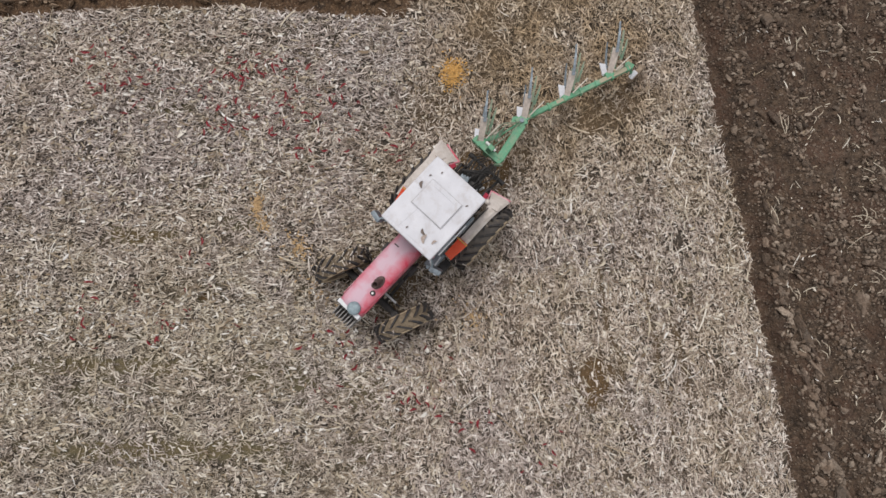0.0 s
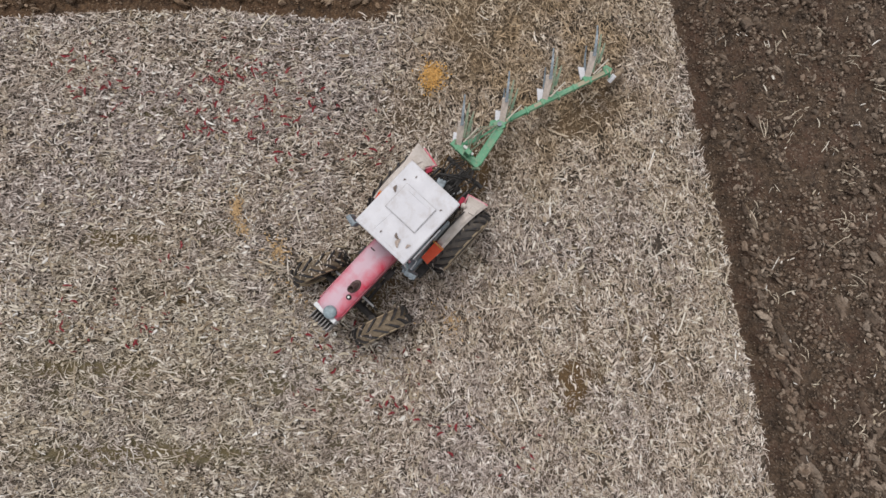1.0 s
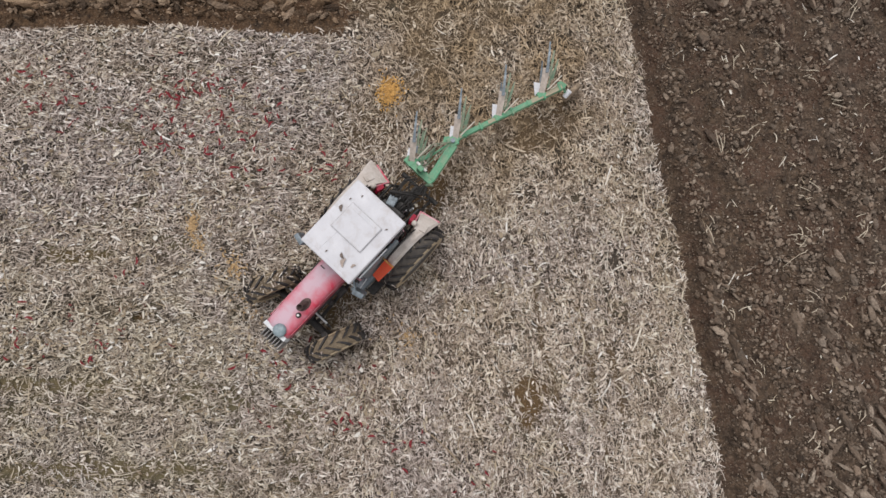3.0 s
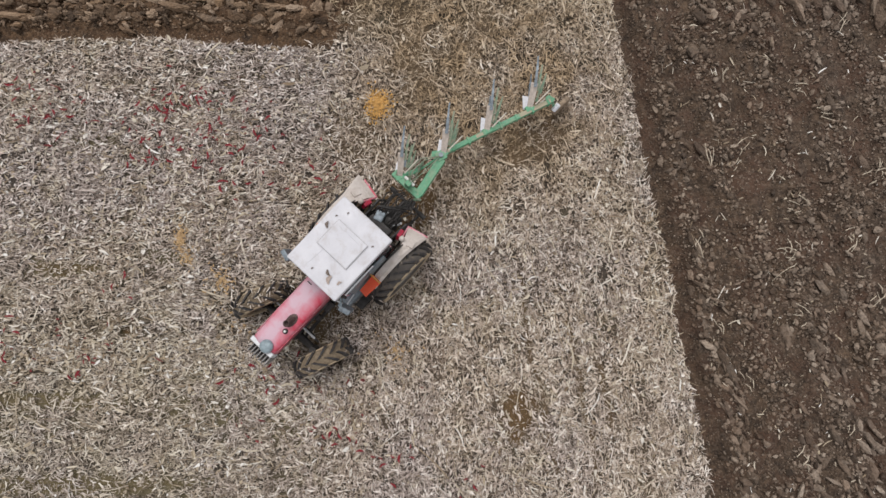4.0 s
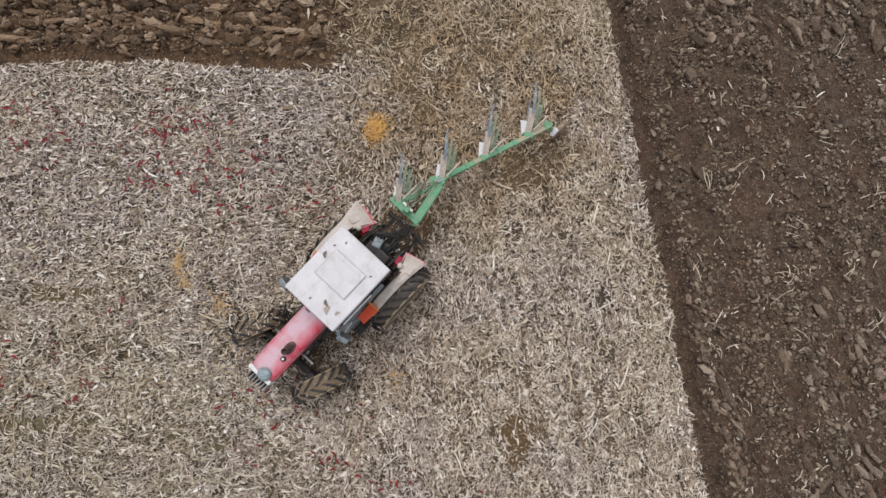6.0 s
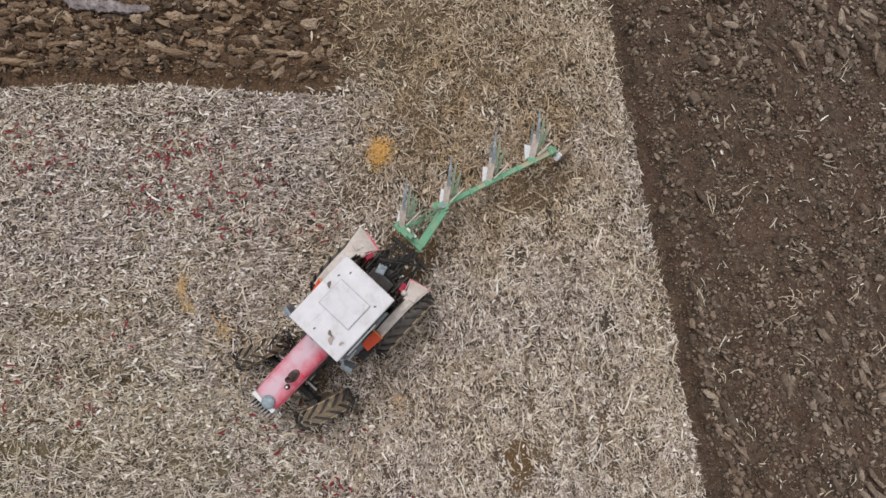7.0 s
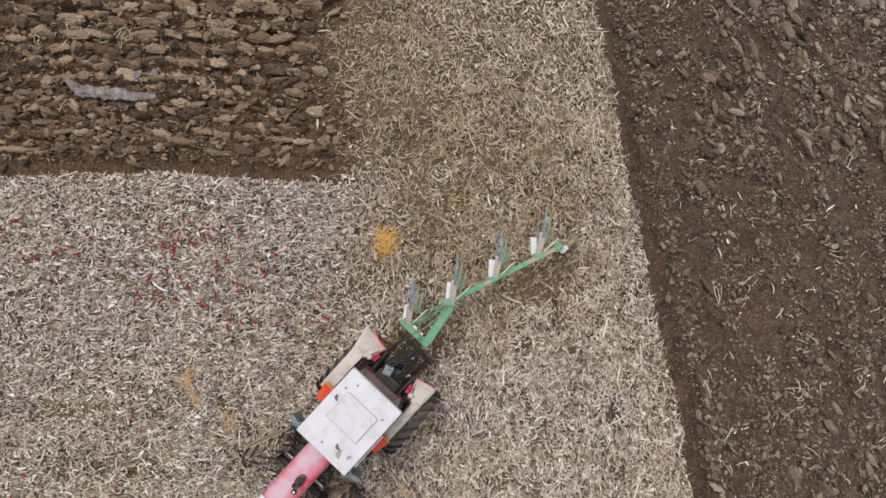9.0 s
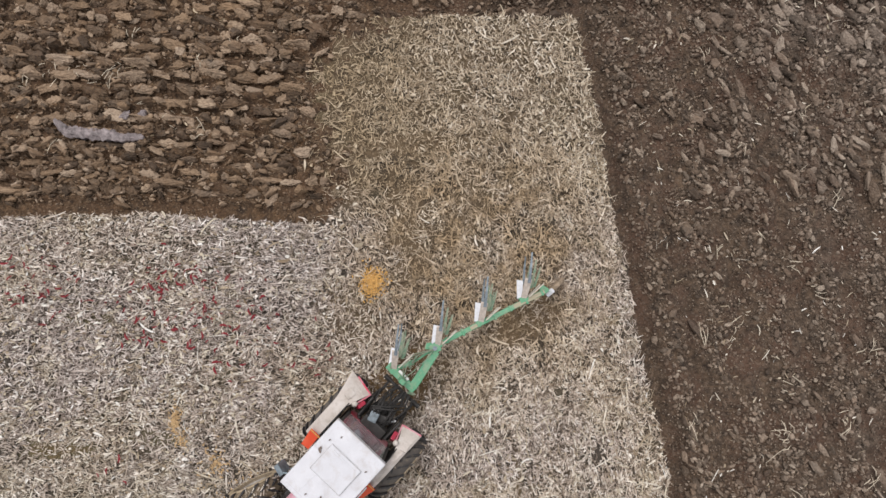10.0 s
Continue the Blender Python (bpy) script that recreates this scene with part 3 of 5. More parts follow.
def straw_mesh(name, n, box, length, width, material, seed, keep, lift=0.03, curl=0.25, segs=2, steep=0.24):
    """n bent strips strewn over a box of the field; keep(x, y) is the chance that a piece lies there."""
    r = np.random.default_rng(seed)
    x, y = r.uniform(box[0], box[1], n), r.uniform(box[2], box[3], n)
    ok = r.uniform(0, 1, n) < keep(x, y)
    x, y = x[ok], y[ok]
    n = len(x)
    L = np.clip(np.exp(r.normal(math.log(length), 0.5, n)), length * 0.3, length * 3.2)
    W = np.clip(np.exp(r.normal(math.log(width), 0.45, n)), width * 0.4, width * 2.2)
    a, tilt, bend, roll = lie(x, y, r), r.normal(0, steep, n), r.normal(0, curl, n), r.normal(0, 0.5, n)
    z0 = ground_z(x, y) + 0.006 + r.uniform(0, 1, n) ** 2 * lift + np.abs(np.sin(tilt)) * L * 0.35
    k = segs + 1
    ang = a + bend[None] * np.linspace(-1, 1, k)[:, None]                 # the piece turns as it goes
    sx, sy = np.cos(ang) * L / segs, np.sin(ang) * L / segs
    cx, cy = np.cumsum(sx, 0), np.cumsum(sy, 0)
    cx, cy = cx - cx.mean(0), cy - cy.mean(0)
    verts = np.empty((n, 2 * k, 3))
    for i in range(k):
        q = i / segs - 0.5
        cz = np.sin(tilt) * L * q - q * q * L * 0.25 * np.abs(bend)
        w = W * (1.0 if 0 < i < segs else 0.55)
        for side, j in ((-0.5, 0), (0.5, 1)):
            verts[:, 2 * i + j, 0] = x + cx[i] - np.sin(ang[i]) * w * np.cos(roll) * side
            verts[:, 2 * i + j, 1] = y + cy[i] + np.cos(ang[i]) * w * np.cos(roll) * side
            verts[:, 2 * i + j, 2] = z0 + cz + w * np.sin(roll) * side
    base = np.arange(n)[:, None] * 2 * k
    faces = np.concatenate([base + np.array([2 * i, 2 * i + 2, 2 * i + 3, 2 * i + 1]) for i in range(segs)], 0)
    return arrays_mesh(name, verts.reshape(-1, 3), faces, material)


def husk_mesh(name, n, box, length, width, material, seed, keep, lift):
    """n cupped leaf scraps with pointed ends and a raised or sunken midrib."""
    r = np.random.default_rng(seed)
    x, y = r.uniform(box[0], box[1], n), r.uniform(box[2], box[3], n)
    ok = r.uniform(0, 1, n) < keep(x, y)
    x, y = x[ok], y[ok]
    n = len(x)
    L = np.clip(np.exp(r.normal(math.log(length), 0.4, n)), length * 0.4, length * 2.5)
    W = np.clip(np.exp(r.normal(math.log(width), 0.4, n)), width * 0.45, width * 2.2)
    a, tilt, roll = lie(x, y, r), r.normal(0, 0.25, n), r.normal(0, 0.45, n)
    cup, bow, bend = r.normal(0, 0.3, n), r.normal(0, 0.16, n), r.normal(0, 0.16, n)
    z0 = ground_z(x, y) + 0.012 + r.uniform(0, 1, n) ** 1.5 * lift + np.abs(np.sin(tilt)) * L * 0.4
    spots = ((-0.5, 0), (-0.18, -1), (-0.2, 0), (-0.16, 1), (0.2, -0.85), (0.18, 0), (0.22, 0.85), (0.5, 0))
    verts = np.empty((n, 8, 3))
    for k, (u, v) in enumerate(spots):
        jit = r.uniform(0.8, 1.2, n)
        lx, ly = u * L * jit, v * 0.5 * W * jit + bend * L * (u * u * 4 - 0.5) * 0.5
        lz = (cup * W * (1 if v == 0 else -0.4)) + bow * L * (0.5 - 4 * u * u * 0.5)
        lz, ly = lz * np.cos(roll) + ly * np.sin(roll), ly * np.cos(roll) - lz * np.sin(roll)
        lz = lz + lx * np.sin(tilt)
        verts[:, k, 0] = x + lx * np.cos(a) - ly * np.sin(a)
        verts[:, k, 1] = y + lx * np.sin(a) + ly * np.cos(a)
        verts[:, k, 2] = z0 + lz
    base = np.arange(n)[:, None] * 8
    tris = ((0, 2, 1), (0, 3, 2), (1, 2, 5), (1, 5, 4), (2, 3, 6), (2, 6, 5), (4, 5, 7), (5, 6, 7))
    faces = np.concatenate([base + np.array(t) for t in tris], 0)
    return arrays_mesh(name, verts.reshape(-1, 3), faces, material)


def on_stubble(x, y):
    soil = np.maximum(step(-0.03, 0.04, east_depth(x, y)), west_cover(x, y, 1.2))
    thrown = 0.35 * west_cover(x, y, 3.2)                     # soil thrown over the straw past the furrows' end
    thin = np.clip(0.78 + 0.22 * lattice(x, y, 0.6, 41) + 0.3 * lattice(x, y, 0.22, 42) + 0.34 * lattice(x, y, 0.11, 46), 0.12, 1)
    return (1 - soil) * (1 - thrown) * thin * (1 - 0.93 * trodden_shaded(x, y))


def husk_rows(x, y):
    """Husks lie thickest in the swaths of the west side."""
    swath = np.clip(0.45 + 0.8 * lattice(x * 0.4, y, 0.5, 44) + 0.3 * lattice(x, y, 0.3, 45), 0.05, 1)
    swath = np.maximum(swath, np.maximum(spot(x, y, -7.2, -1.15, 4.2, 0.55), 0.9 * spot(x, y, -5.9, 3.8, 2.2, 1.3)))
    return on_stubble(x, y) * (swath * (1 - 0.55 * step(-2.5, 0.5, x)))


def husk_swath(x, y):
    # the swath runs slightly downhill to the east and curls past the front of the tractor
    mid = -0.95 - 0.07 * (x + 9.5) - 0.10 * np.clip(x + 4.6, 0, 3) ** 2
    k = 1 - step(0.25, 0.75, np.abs(y - mid) + 0.25 * lattice(x, y, 0.4, 65))
    return k * np.clip(0.55 + 0.6 * lattice(x, y, 0.25, 66), 0.05, 1)


def long_ones(x, y):
    """Long stalks: most on the east side and in the swaths of the south-west."""
    return on_stubble(x, y) * np.maximum(0.22 + 0.7 * step(-2.0, 1.5, x), 0.75 * (1 - step(-4.0, -2.5, x)) * (1 - step(-2.2, -0.6, y)))


def on_soil(x, y):
    de, dw = east_depth(x, y), west_depth(x, y)
    clump = np.clip(lattice(x, y, 0.26, 43) * 2.4 - 0.25, 0.03, 1)
    return np.maximum(step(0.3, 0.7, de), 0.35 * step(0.35, 0.6, dw)) * clump


BOX = (-12.4, 5.8, -6.4, 10.8)
straw = tagged(new("straw_litter", straw_mesh("straw_litter", 290000, BOX, 0.115, 0.018, M_STRAW, 51, on_stubble, 0.085, 0.45)),
               "dry grey and tan straw strewn over the stubble", "straw", kind="stuff")
husks = tagged(new("maize_husks", husk_mesh("maize_husks", 46000, BOX, 0.11, 0.037, M_HUSK, 52, husk_rows, 0.09)),
               "pale crumpled husks and leaf scraps among the straw", "straw", kind="stuff")
leaves = tagged(new("leaf_scraps", husk_mesh("leaf_scraps", 66000, BOX, 0.09, 0.031, M_STRAW, 57, on_stubble, 0.09)),
                "small curled grey and tan leaf scraps among the straw", "straw", kind="stuff")
swath = tagged(new("swath_husks", husk_mesh("swath_husks", 6000, (-11.5, -1.8, -2.6, 0.2), 0.12, 0.036, M_HUSK, 58, husk_swath, 0.13)),
               "large pale maize husks lying in a swath", "straw", kind="stuff")
stalks = tagged(new("long_stalks", straw_mesh("long_stalks", 11000, BOX, 0.30, 0.019, M_HUSK, 53, long_ones, 0.09, 0.3, 4, 0.06)),
                "long broken stalks lying over the straw", "straw", kind="stuff")


def rubbed(x, y):
    soil = np.maximum(step(-0.03, 0.04, east_depth(x, y)), west_cover(x, y, 0.7))
    return (1 - soil) * np.clip(0.12 + 0.75 * trodden_shaded(x, y) + 0.5 * step(-2.2, -0.8, west_end(x, y)) * step(0.1, 0.6, y - north_edge(x)), 0, 1) * (1 - 0.8 * spot(x, y, 1.50, -2.34, 0.42, 0.58)) * np.clip(0.65 + 0.7 * lattice(x, y, 0.12, 48), 0.05, 1)


chaff = tagged(new("fine_chaff", straw_mesh("fine_chaff", 130000, BOX, 0.05, 0.014, M_STRAW, 56, rubbed, 0.035, 0.25, 1)),
               "short broken straw chaff on rubbed ground", "straw", kind="stuff")
bits = tagged(new("straw_on_soil", straw_mesh("straw_on_soil", 11000, (-12.4, 11.4, -6.4, 12.4), 0.095, 0.02, M_HUSK, 54, on_soil, 0.14, 0.3, 3)),
              "thin straw bits scattered on the ploughed soil", "straw", kind="stuff")


# ---------------------------------------------------------------- clods
def clod_shape(seed, subdiv=1, stretch=(1, 1, 1), rough=0.25):
    bm = bmesh.new()
    bmesh.ops.create_icosphere(bm, subdivisions=subdiv, radius=0.5)
    off = Vector((seed * 3.7, seed * 1.3, seed * 0.7))
    r = random.Random(seed)
    for v in bm.verts:
        d = v.co.normalized()
        blocky = 0.5 * (abs(d.x) ** 5 + abs(d.y) ** 5 + abs(d.z) ** 5) ** -0.2
        n = noise.noise(v.co * 2.2 + off) + 0.6 * noise.noise(v.co * 5.5 + off)
        v.co = d * (0.25 + blocky * 0.5) * (1 + rough * n)
    for _ in range(11):                         # broken faces
        n = Vector((r.gauss(0, 1), r.gauss(0, 1), r.gauss(0, 0.8))).normalized()
        d = r.uniform(0.2, 0.38)
        for v in bm.verts:
            over = v.co.dot(n) - d
            if over > 0:
                v.co -= n * over * 0.75
    for v in bm.verts:
        v.co *= 1 + 0.24 * noise.noise(v.co * 8.0 + off) + 0.18 * noise.noise(v.co * 17.0 + off)
        v.co = Vector((v.co.x * stretch[0], v.co.y * stretch[1], v.co.z * stretch[2]))
    me = bpy.data.meshes.new("clod")
    bm.to_mesh(me)
    bm.free()
    me.materials.append(M_SOIL)
    return me


def scatter_clods(name, n, box, size, keep, seed, subdiv, align, label, squash=0.6, longer=1.0, sink=0.2, loose=0.6):
    """Clods joined into one mesh, strewn where keep() allows."""
    r = np.random.default_rng(seed)
    x, y = r.uniform(box[0], box[1], n), r.uniform(box[2], box[3], n)
    ok = r.uniform(0, 1, n) < keep(x, y)
    x, y = x[ok], y[ok]
    n = len(x)
    kinds = []
    for k in range(10):
        me = clod_shape(seed + k, subdiv, (1, 1, 1), 0.45)
        co = np.empty(len(me.vertices) * 3)
        me.vertices.foreach_get("co", co)
        tri = np.empty(len(me.polygons) * 3, dtype=np.int32)
        me.polygons.foreach_get("vertices", tri)
        kinds.append((co.reshape(-1, 3), tri.reshape(-1, 3)))
        bpy.data.meshes.remove(me)
    s = np.clip(np.exp(r.normal(math.log(size), 0.42, n)), size * 0.4, size * 1.9)
    a = align + r.normal(0, loose, n)
    ky, kx = r.uniform(0.55, 0.95, n), longer * r.uniform(0.9, 1.5, n)
    kz = squash * r.uniform(0.7, 1.3, n)
    zz = ground_z(x, y) + s * (kz * 0.5 - sink)
    V, F, at = [], [], 0
    which = r.integers(0, 10, n)
    for k, (co, tri) in enumerate(kinds):
        ii = np.nonzero(which == k)[0]
        p = co[None] * (s[ii, None, None] * np.stack([kx[ii], ky[ii], kz[ii]], -1)[:, None, :])
        c, q = np.cos(a[ii])[:, None], np.sin(a[ii])[:, None]
        lean = r.normal(0, 0.3, len(ii))[:, None]
        pz = p[..., 2] + p[..., 1] * lean
        px, py = p[..., 0] * c - p[..., 1] * q, p[..., 0] * q + p[..., 1] * c
        V.append(np.stack([px + x[ii, None], py + y[ii, None], pz + zz[ii, None]], -1).reshape(-1, 3))
        F.append((tri[None] + (np.arange(len(ii)) * len(co))[:, None, None] + at).reshape(-1, 3))
        at += len(ii) * len(co)
    me = arrays_mesh(name, np.concatenate(V), np.concatenate(F), M_SOIL, False)
    return tagged(new(name, me), label, "soil", kind="stuff")


def east_loose(x, y):
    de = east_depth(x, y)
    band = np.sin((de + 0.3 * lattice(x, y, 1.1, 27) - 0.3) * 2 * math.pi / 1.15)
    return step(0.2, 0.6, de) * np.clip(0.48 + 0.55 * lattice(x, y, 0.6, 61) + 0.42 * band, 0.05, 1)


def east_slices(x, y):
    """Long weathered slices lie to the north-east and in the far south-east."""
    far = np.maximum(step(5.8, 7.4, y) * step(4.6, 6.0, x), step(6.6, 8.0, x) * (1 - step(-0.6, 1.6, y)))
    de = east_depth(x, y)
    crust = np.exp(-((de - 0.72 + 0.12 * lattice(x, y, 0.8, 67)) / 0.2) ** 2) * (1 - step(0.4, 2.0, y))
    return step(0.3, 0.6, de) * np.clip(0.07 + far + crust, 0, 1) * np.clip(0.6 + 0.8 * lattice(x, y, 0.7, 64), 0.05, 1)


def east_crumb(x, y):
    return step(0.04, 0.2, east_depth(x, y))


def west_loose(x, y):
    return west_cover(x, y, 0.5) * np.maximum(step(0.22, 0.42, y - north_edge(x)), step(0.2, 0.4, far_furrow(x, y))) * np.clip(0.6 + 0.6 * lattice(x, y, 0.5, 62), 0.1, 1)


def west_crumb(x, y):
    return np.maximum(west_cover(x, y, 1.1), 0.12 * west_cover(x, y, 2.4)) * np.clip(0.5 + 0.7 * lattice(x, y, 0.4, 63), 0.1, 1)


ALONG = math.pi / 2 + 0.163
EAST, NORTH = (2.9, 11.4, -6.4, 12.4), (-12.4, 3.0, 5.4, 12.4)
scatter_clods("soil_clods", 9000, EAST, 0.093, east_loose, 71, 2, ALONG + 0.2, "broken grey-brown clods of loam on the ploughed strip", 0.9, 1.05, 0.09, 1.3)
scatter_clods("turned_slices", 3600, EAST, 0.14, east_slices, 75, 2, ALONG + 0.45, "weathered slices of loam lying along the furrows", 0.8, 1.8, 0.12, 0.35)
scatter_clods("soil_lumps", 42000, EAST, 0.06, east_loose, 76, 1, ALONG, "fist-sized lumps of dark loam in the ploughed strip", 0.9, 0.95, 0.1, 1.5)
scatter_clods("soil_crumbs", 26000, EAST, 0.034, east_crumb, 72, 1, ALONG, "small crumbs of dark loam in the ploughed strip", 0.9, 1.0, 0.05)
scatter_clods("soil_clods", 3400, NORTH, 0.125, west_loose, 73, 2, -0.08, "broken clods of brown loam between the turned slices", 0.9, 1.5, 0.1)
scatter_clods("soil_lumps", 15000, NORTH, 0.07, west_loose, 77, 1, -0.05, "fist-sized lumps of brown loam among the slices", 0.95, 1.3, 0.05)
scatter_clods("soil_crumbs", 20000, NORTH, 0.04, west_crumb, 74, 1, 0.0, "small crumbs of brown loam along the furrow", 0.8)


# turned slices of the north-western furrows, picked out one by one
def build_slices():
    r = random.Random(5)
    shapes = [clod_shape(90 + k, 3, (1, 1, 1), 0.6) for k in range(9)]
    made = 0
    for row in range(14):
        x = -9.9 + r.uniform(0, 0.3)
        near = row < 5                          # short, close pieces by the furrow, longer ones beyond
        while made < 260:
            length = min(0.9, r.lognormvariate(-1.0 if near else -0.8, 0.4))
            x += length * 0.42 + r.uniform(-0.05, 0.05)
            px = np.array([x])
            y = float(north_edge(px)[0]) + 0.60 + 0.325 * row + r.gauss(0, 0.05)
            if float(west_end(px, np.array([y]))[0]) < r.uniform(-0.2, 0.3) or x > 2.8:
                break
            z = float(ground_z(px, np.array([y]))[0])
            ob = new("clod", shapes[r.randrange(9)])
            wide, high = (r.uniform(0.15, 0.22) if near else r.uniform(0.19, 0.29)), r.uniform(0.2, 0.32)
            ob.matrix_world = pose(x, y, z + high * 0.16, r.gauss(-20, 12), r.gauss(0, 8), r.gauss(-3 if near else -11, 10)) @ Matrix.Diagonal((length, wide, high, 1))
            ob.parent = GROUND
            made += 1
            x += length * 0.42

    # crust slabs tipped up beside the eastern furrow
    y = 1.3
    while y > -6.0:
        de = 0.56 + 0.13 * max(0.0, -1.5 - y) + r.gauss(0, 0.09)
        x = float(east_edge(np.array([y]))[0]) + de
        z = float(ground_z(np.array([x]), np.array([y]))[0])
        long = min(0.5, r.lognormvariate(-1.35, 0.35))
        ob = new("clod", shapes[r.randrange(9)])
        ob.matrix_world = pose(x, y, z + 0.035, r.gauss(0, 14), r.gauss(0, 8), 118 + r.gauss(0, 16)) @ Matrix.Diagonal((long, r.uniform(0.11, 0.18), r.uniform(0.13, 0.2), 1))
        ob.parent = GROUND
        y -= r.uniform(0.07, 0.24)

    # one long smeared slab, bent at its end
    bm = bmesh.new()
    rows = []
    line = ((-8.56, 7.84, 0.05), (-8.42, 7.73, 0.13), (-8.22, 7.59, 0.14), (-7.9, 7.54, 0.12), (-7.6, 7.545, 0.14), (-7.3, 7.50, 0.12), (-7.0, 7.46, 0.09), (-6.75, 7.47, 0.1), (-6.55, 7.47, 0.04))
    for k in range(65):
        u = k / 8
        i = min(7, int(u))
        f = u - i
        x, y, w = (line[i][j] * (1 - f) + line[i + 1][j] * f for j in range(3))
        ring = []
        for a in range(10):
            t = 2 * math.pi * a / 10
            n = 1 + 0.6 * noise.noise(Vector((x * 6, y * 6 + math.cos(t) * 1.5, math.sin(t) * 1.5))) + 0.5 * noise.noise(Vector((x * 17, math.cos(t) * 3.0, math.sin(t) * 3.0 + 5)))
            ring.append((x + 0.04 * noise.noise(Vector((x * 9, t, 3.0))), y + w * n * math.cos(t), 0.1 + (0.075 if math.sin(t) > 0 else 0.16) * n * math.sin(t) * min(1.0, w / 0.1)))
        rows.append(ring)
    add_loft(bm, rows)
    bmesh.ops.recalc_face_normals(bm, faces=bm.faces[:])
    me = bpy.data.meshes.new("clod")
    bm.to_mesh(me)
    bm.free()
    me.materials.append(M_SLAB)
    new("clod", me).parent = GROUND
    for k, (x, y, long, turn) in enumerate(((-7.0, 7.95, 0.4, 20), (-6.6, 7.98, 0.3, -10))):
        slab = new("clod", clod_shape(131 + k, 3, (1, 1, 1), 0.4))
        slab.data.materials[0] = M_SLAB
        slab.matrix_world = pose(x, y, 0.12, -6, 0, turn) @ Matrix.Diagonal((long, 0.22, 0.2, 1))
        slab.parent = GROUND



build_slices()


# ---------------------------------------------------------------- tractor
TRACTOR = thing("tractor", pose(-1.53, 1.185, 0.0, 0, 0, -132.8),
                "old red farm tractor with a white cab roof, standing on straw", "tractor")


def build_wheel(name, parent, m, radius, width, rim_r, lugs, lug_h, label, rubber, straws, seed):
    """A wheel about its local y axis: tyre with chevron lugs, dished rim."""
    hub = new(name)
    hub.parent = parent
    hub.matrix_local = m
    tagged(hub, label)
    turn = pose(0, 0, 0, 90, 0, 0)
    bm = bmesh.new()
    w, R = width / 2, radius - lug_h
    add_lathe(bm, [(rim_r, -w * 0.8), (rim_r + 0.03, -w * 0.95), (R * 0.8, -w), (R * 0.94, -w * 0.92), (R, -w * 0.6), (R + 0.012, 0.0),
                   (R, w * 0.6), (R * 0.94, w * 0.92), (R * 0.8, w), (rim_r + 0.03, w * 0.95), (rim_r, w * 0.8), (rim_r, -w * 0.8)], 40, turn)
    tyre = part("tyre", bm, rubber, hub, "muddy black rubber tyre", True)
    bm = bmesh.new()
    for i in range(lugs):
        for side in (-1, 1):
            a0 = 2 * math.pi * (i + (0.5 if side > 0 else 0)) / lugs
            sweep = 2 * math.pi / lugs * 0.95
            rows = []
            for k in range(4):
                u = k / 3
                a = a0 + sweep * (1 - u)
                yy = side * (w * 0.04 + (w * 0.98 - w * 0.04) * u)
                drop = 0.0 if u < 0.6 else (u - 0.6) * 0.16 * R
                half = (0.03 + 0.014 * u) / R
                pts = []
                for da, dr in ((-half, -0.03), (-half * 0.7, lug_h), (half * 0.7, lug_h), (half, -0.03)):
                    rr = R + dr - drop
                    pts.append((rr * math.sin(a + da), yy, rr * math.cos(a + da)))
                rows.append(pts)
            add_loft(bm, rows)
    bmesh.ops.recalc_face_normals(bm, faces=bm.faces[:])
    part("tread", bm, M_TREAD, tyre, "worn chevron tread lugs")
    for side in (-1, 1):
        bm = bmesh.new()
        add_lathe(bm, [(R * 0.72, side * (w - 0.004)), (R * 0.8, side * (w + 0.006)), (R * 0.9, side * (w * 0.975 + 0.006)), (R * 0.95, side * (w * 0.9 + 0.006)), (R * 0.955, side * w * 0.88), (R * 0.88, side * w * 0.9), (R * 0.72, side * (w - 0.004))], 40, turn)
        bmesh.ops.recalc_face_normals(bm, faces=bm.faces[:])
        part("sidewall", bm, M_SIDEWALL, tyre, "sidewall caked with dried tan mud", True)
    r = random.Random(seed)
    bm = bmesh.new()
    for _ in range(straws):
        a, y = r.uniform(0, 2 * math.pi), r.uniform(-w * 0.85, w * 0.85)
        rr = radius - r.uniform(0.0, 0.03) - 0.09 * R * max(0.0, abs(y) / w - 0.6)
        at = Matrix.Rotation(a, 4, 'Y') @ Matrix.Translation((0, y, rr)) @ pose(0, 0, 0, r.gauss(0, 10), r.gauss(0, 10), r.uniform(0, 360))
        add_box(bm, (r.uniform(0.04, 0.13), r.uniform(0.008, 0.022), 0.006), at)
    tagged(part("stuck_straw", bm, M_STRAW, tyre), "straw stuck in the mud of the tread", kind="stuff")
    bm = bmesh.new()
    add_lathe(bm, [(0.0, -0.03), (rim_r * 0.3, -0.03), (rim_r * 0.42, 0.0), (rim_r * 0.9, 0.01), (rim_r, -w * 0.75), (rim_r * 1.05, -w * 0.82), (rim_r * 1.05, w * 0.82), (rim_r, w * 0.75), (rim_r * 0.9, 0.05), (rim_r * 0.4, 0.04), (0.0, 0.06)], 32, turn)
    for i in range(8):
        a = 2 * math.pi * i / 8
        for s in (-1, 1):
            add_rod(bm, (rim_r * 0.3 * math.cos(a), -s * 0.02, rim_r * 0.3 * math.sin(a)), (rim_r * 0.3 * math.cos(a), -s * 0.07, rim_r * 0.3 * math.sin(a)), 0.014, None, 6)
    part("rim", bm, M_RUST, hub, "dusty pale steel rim")
    return hub


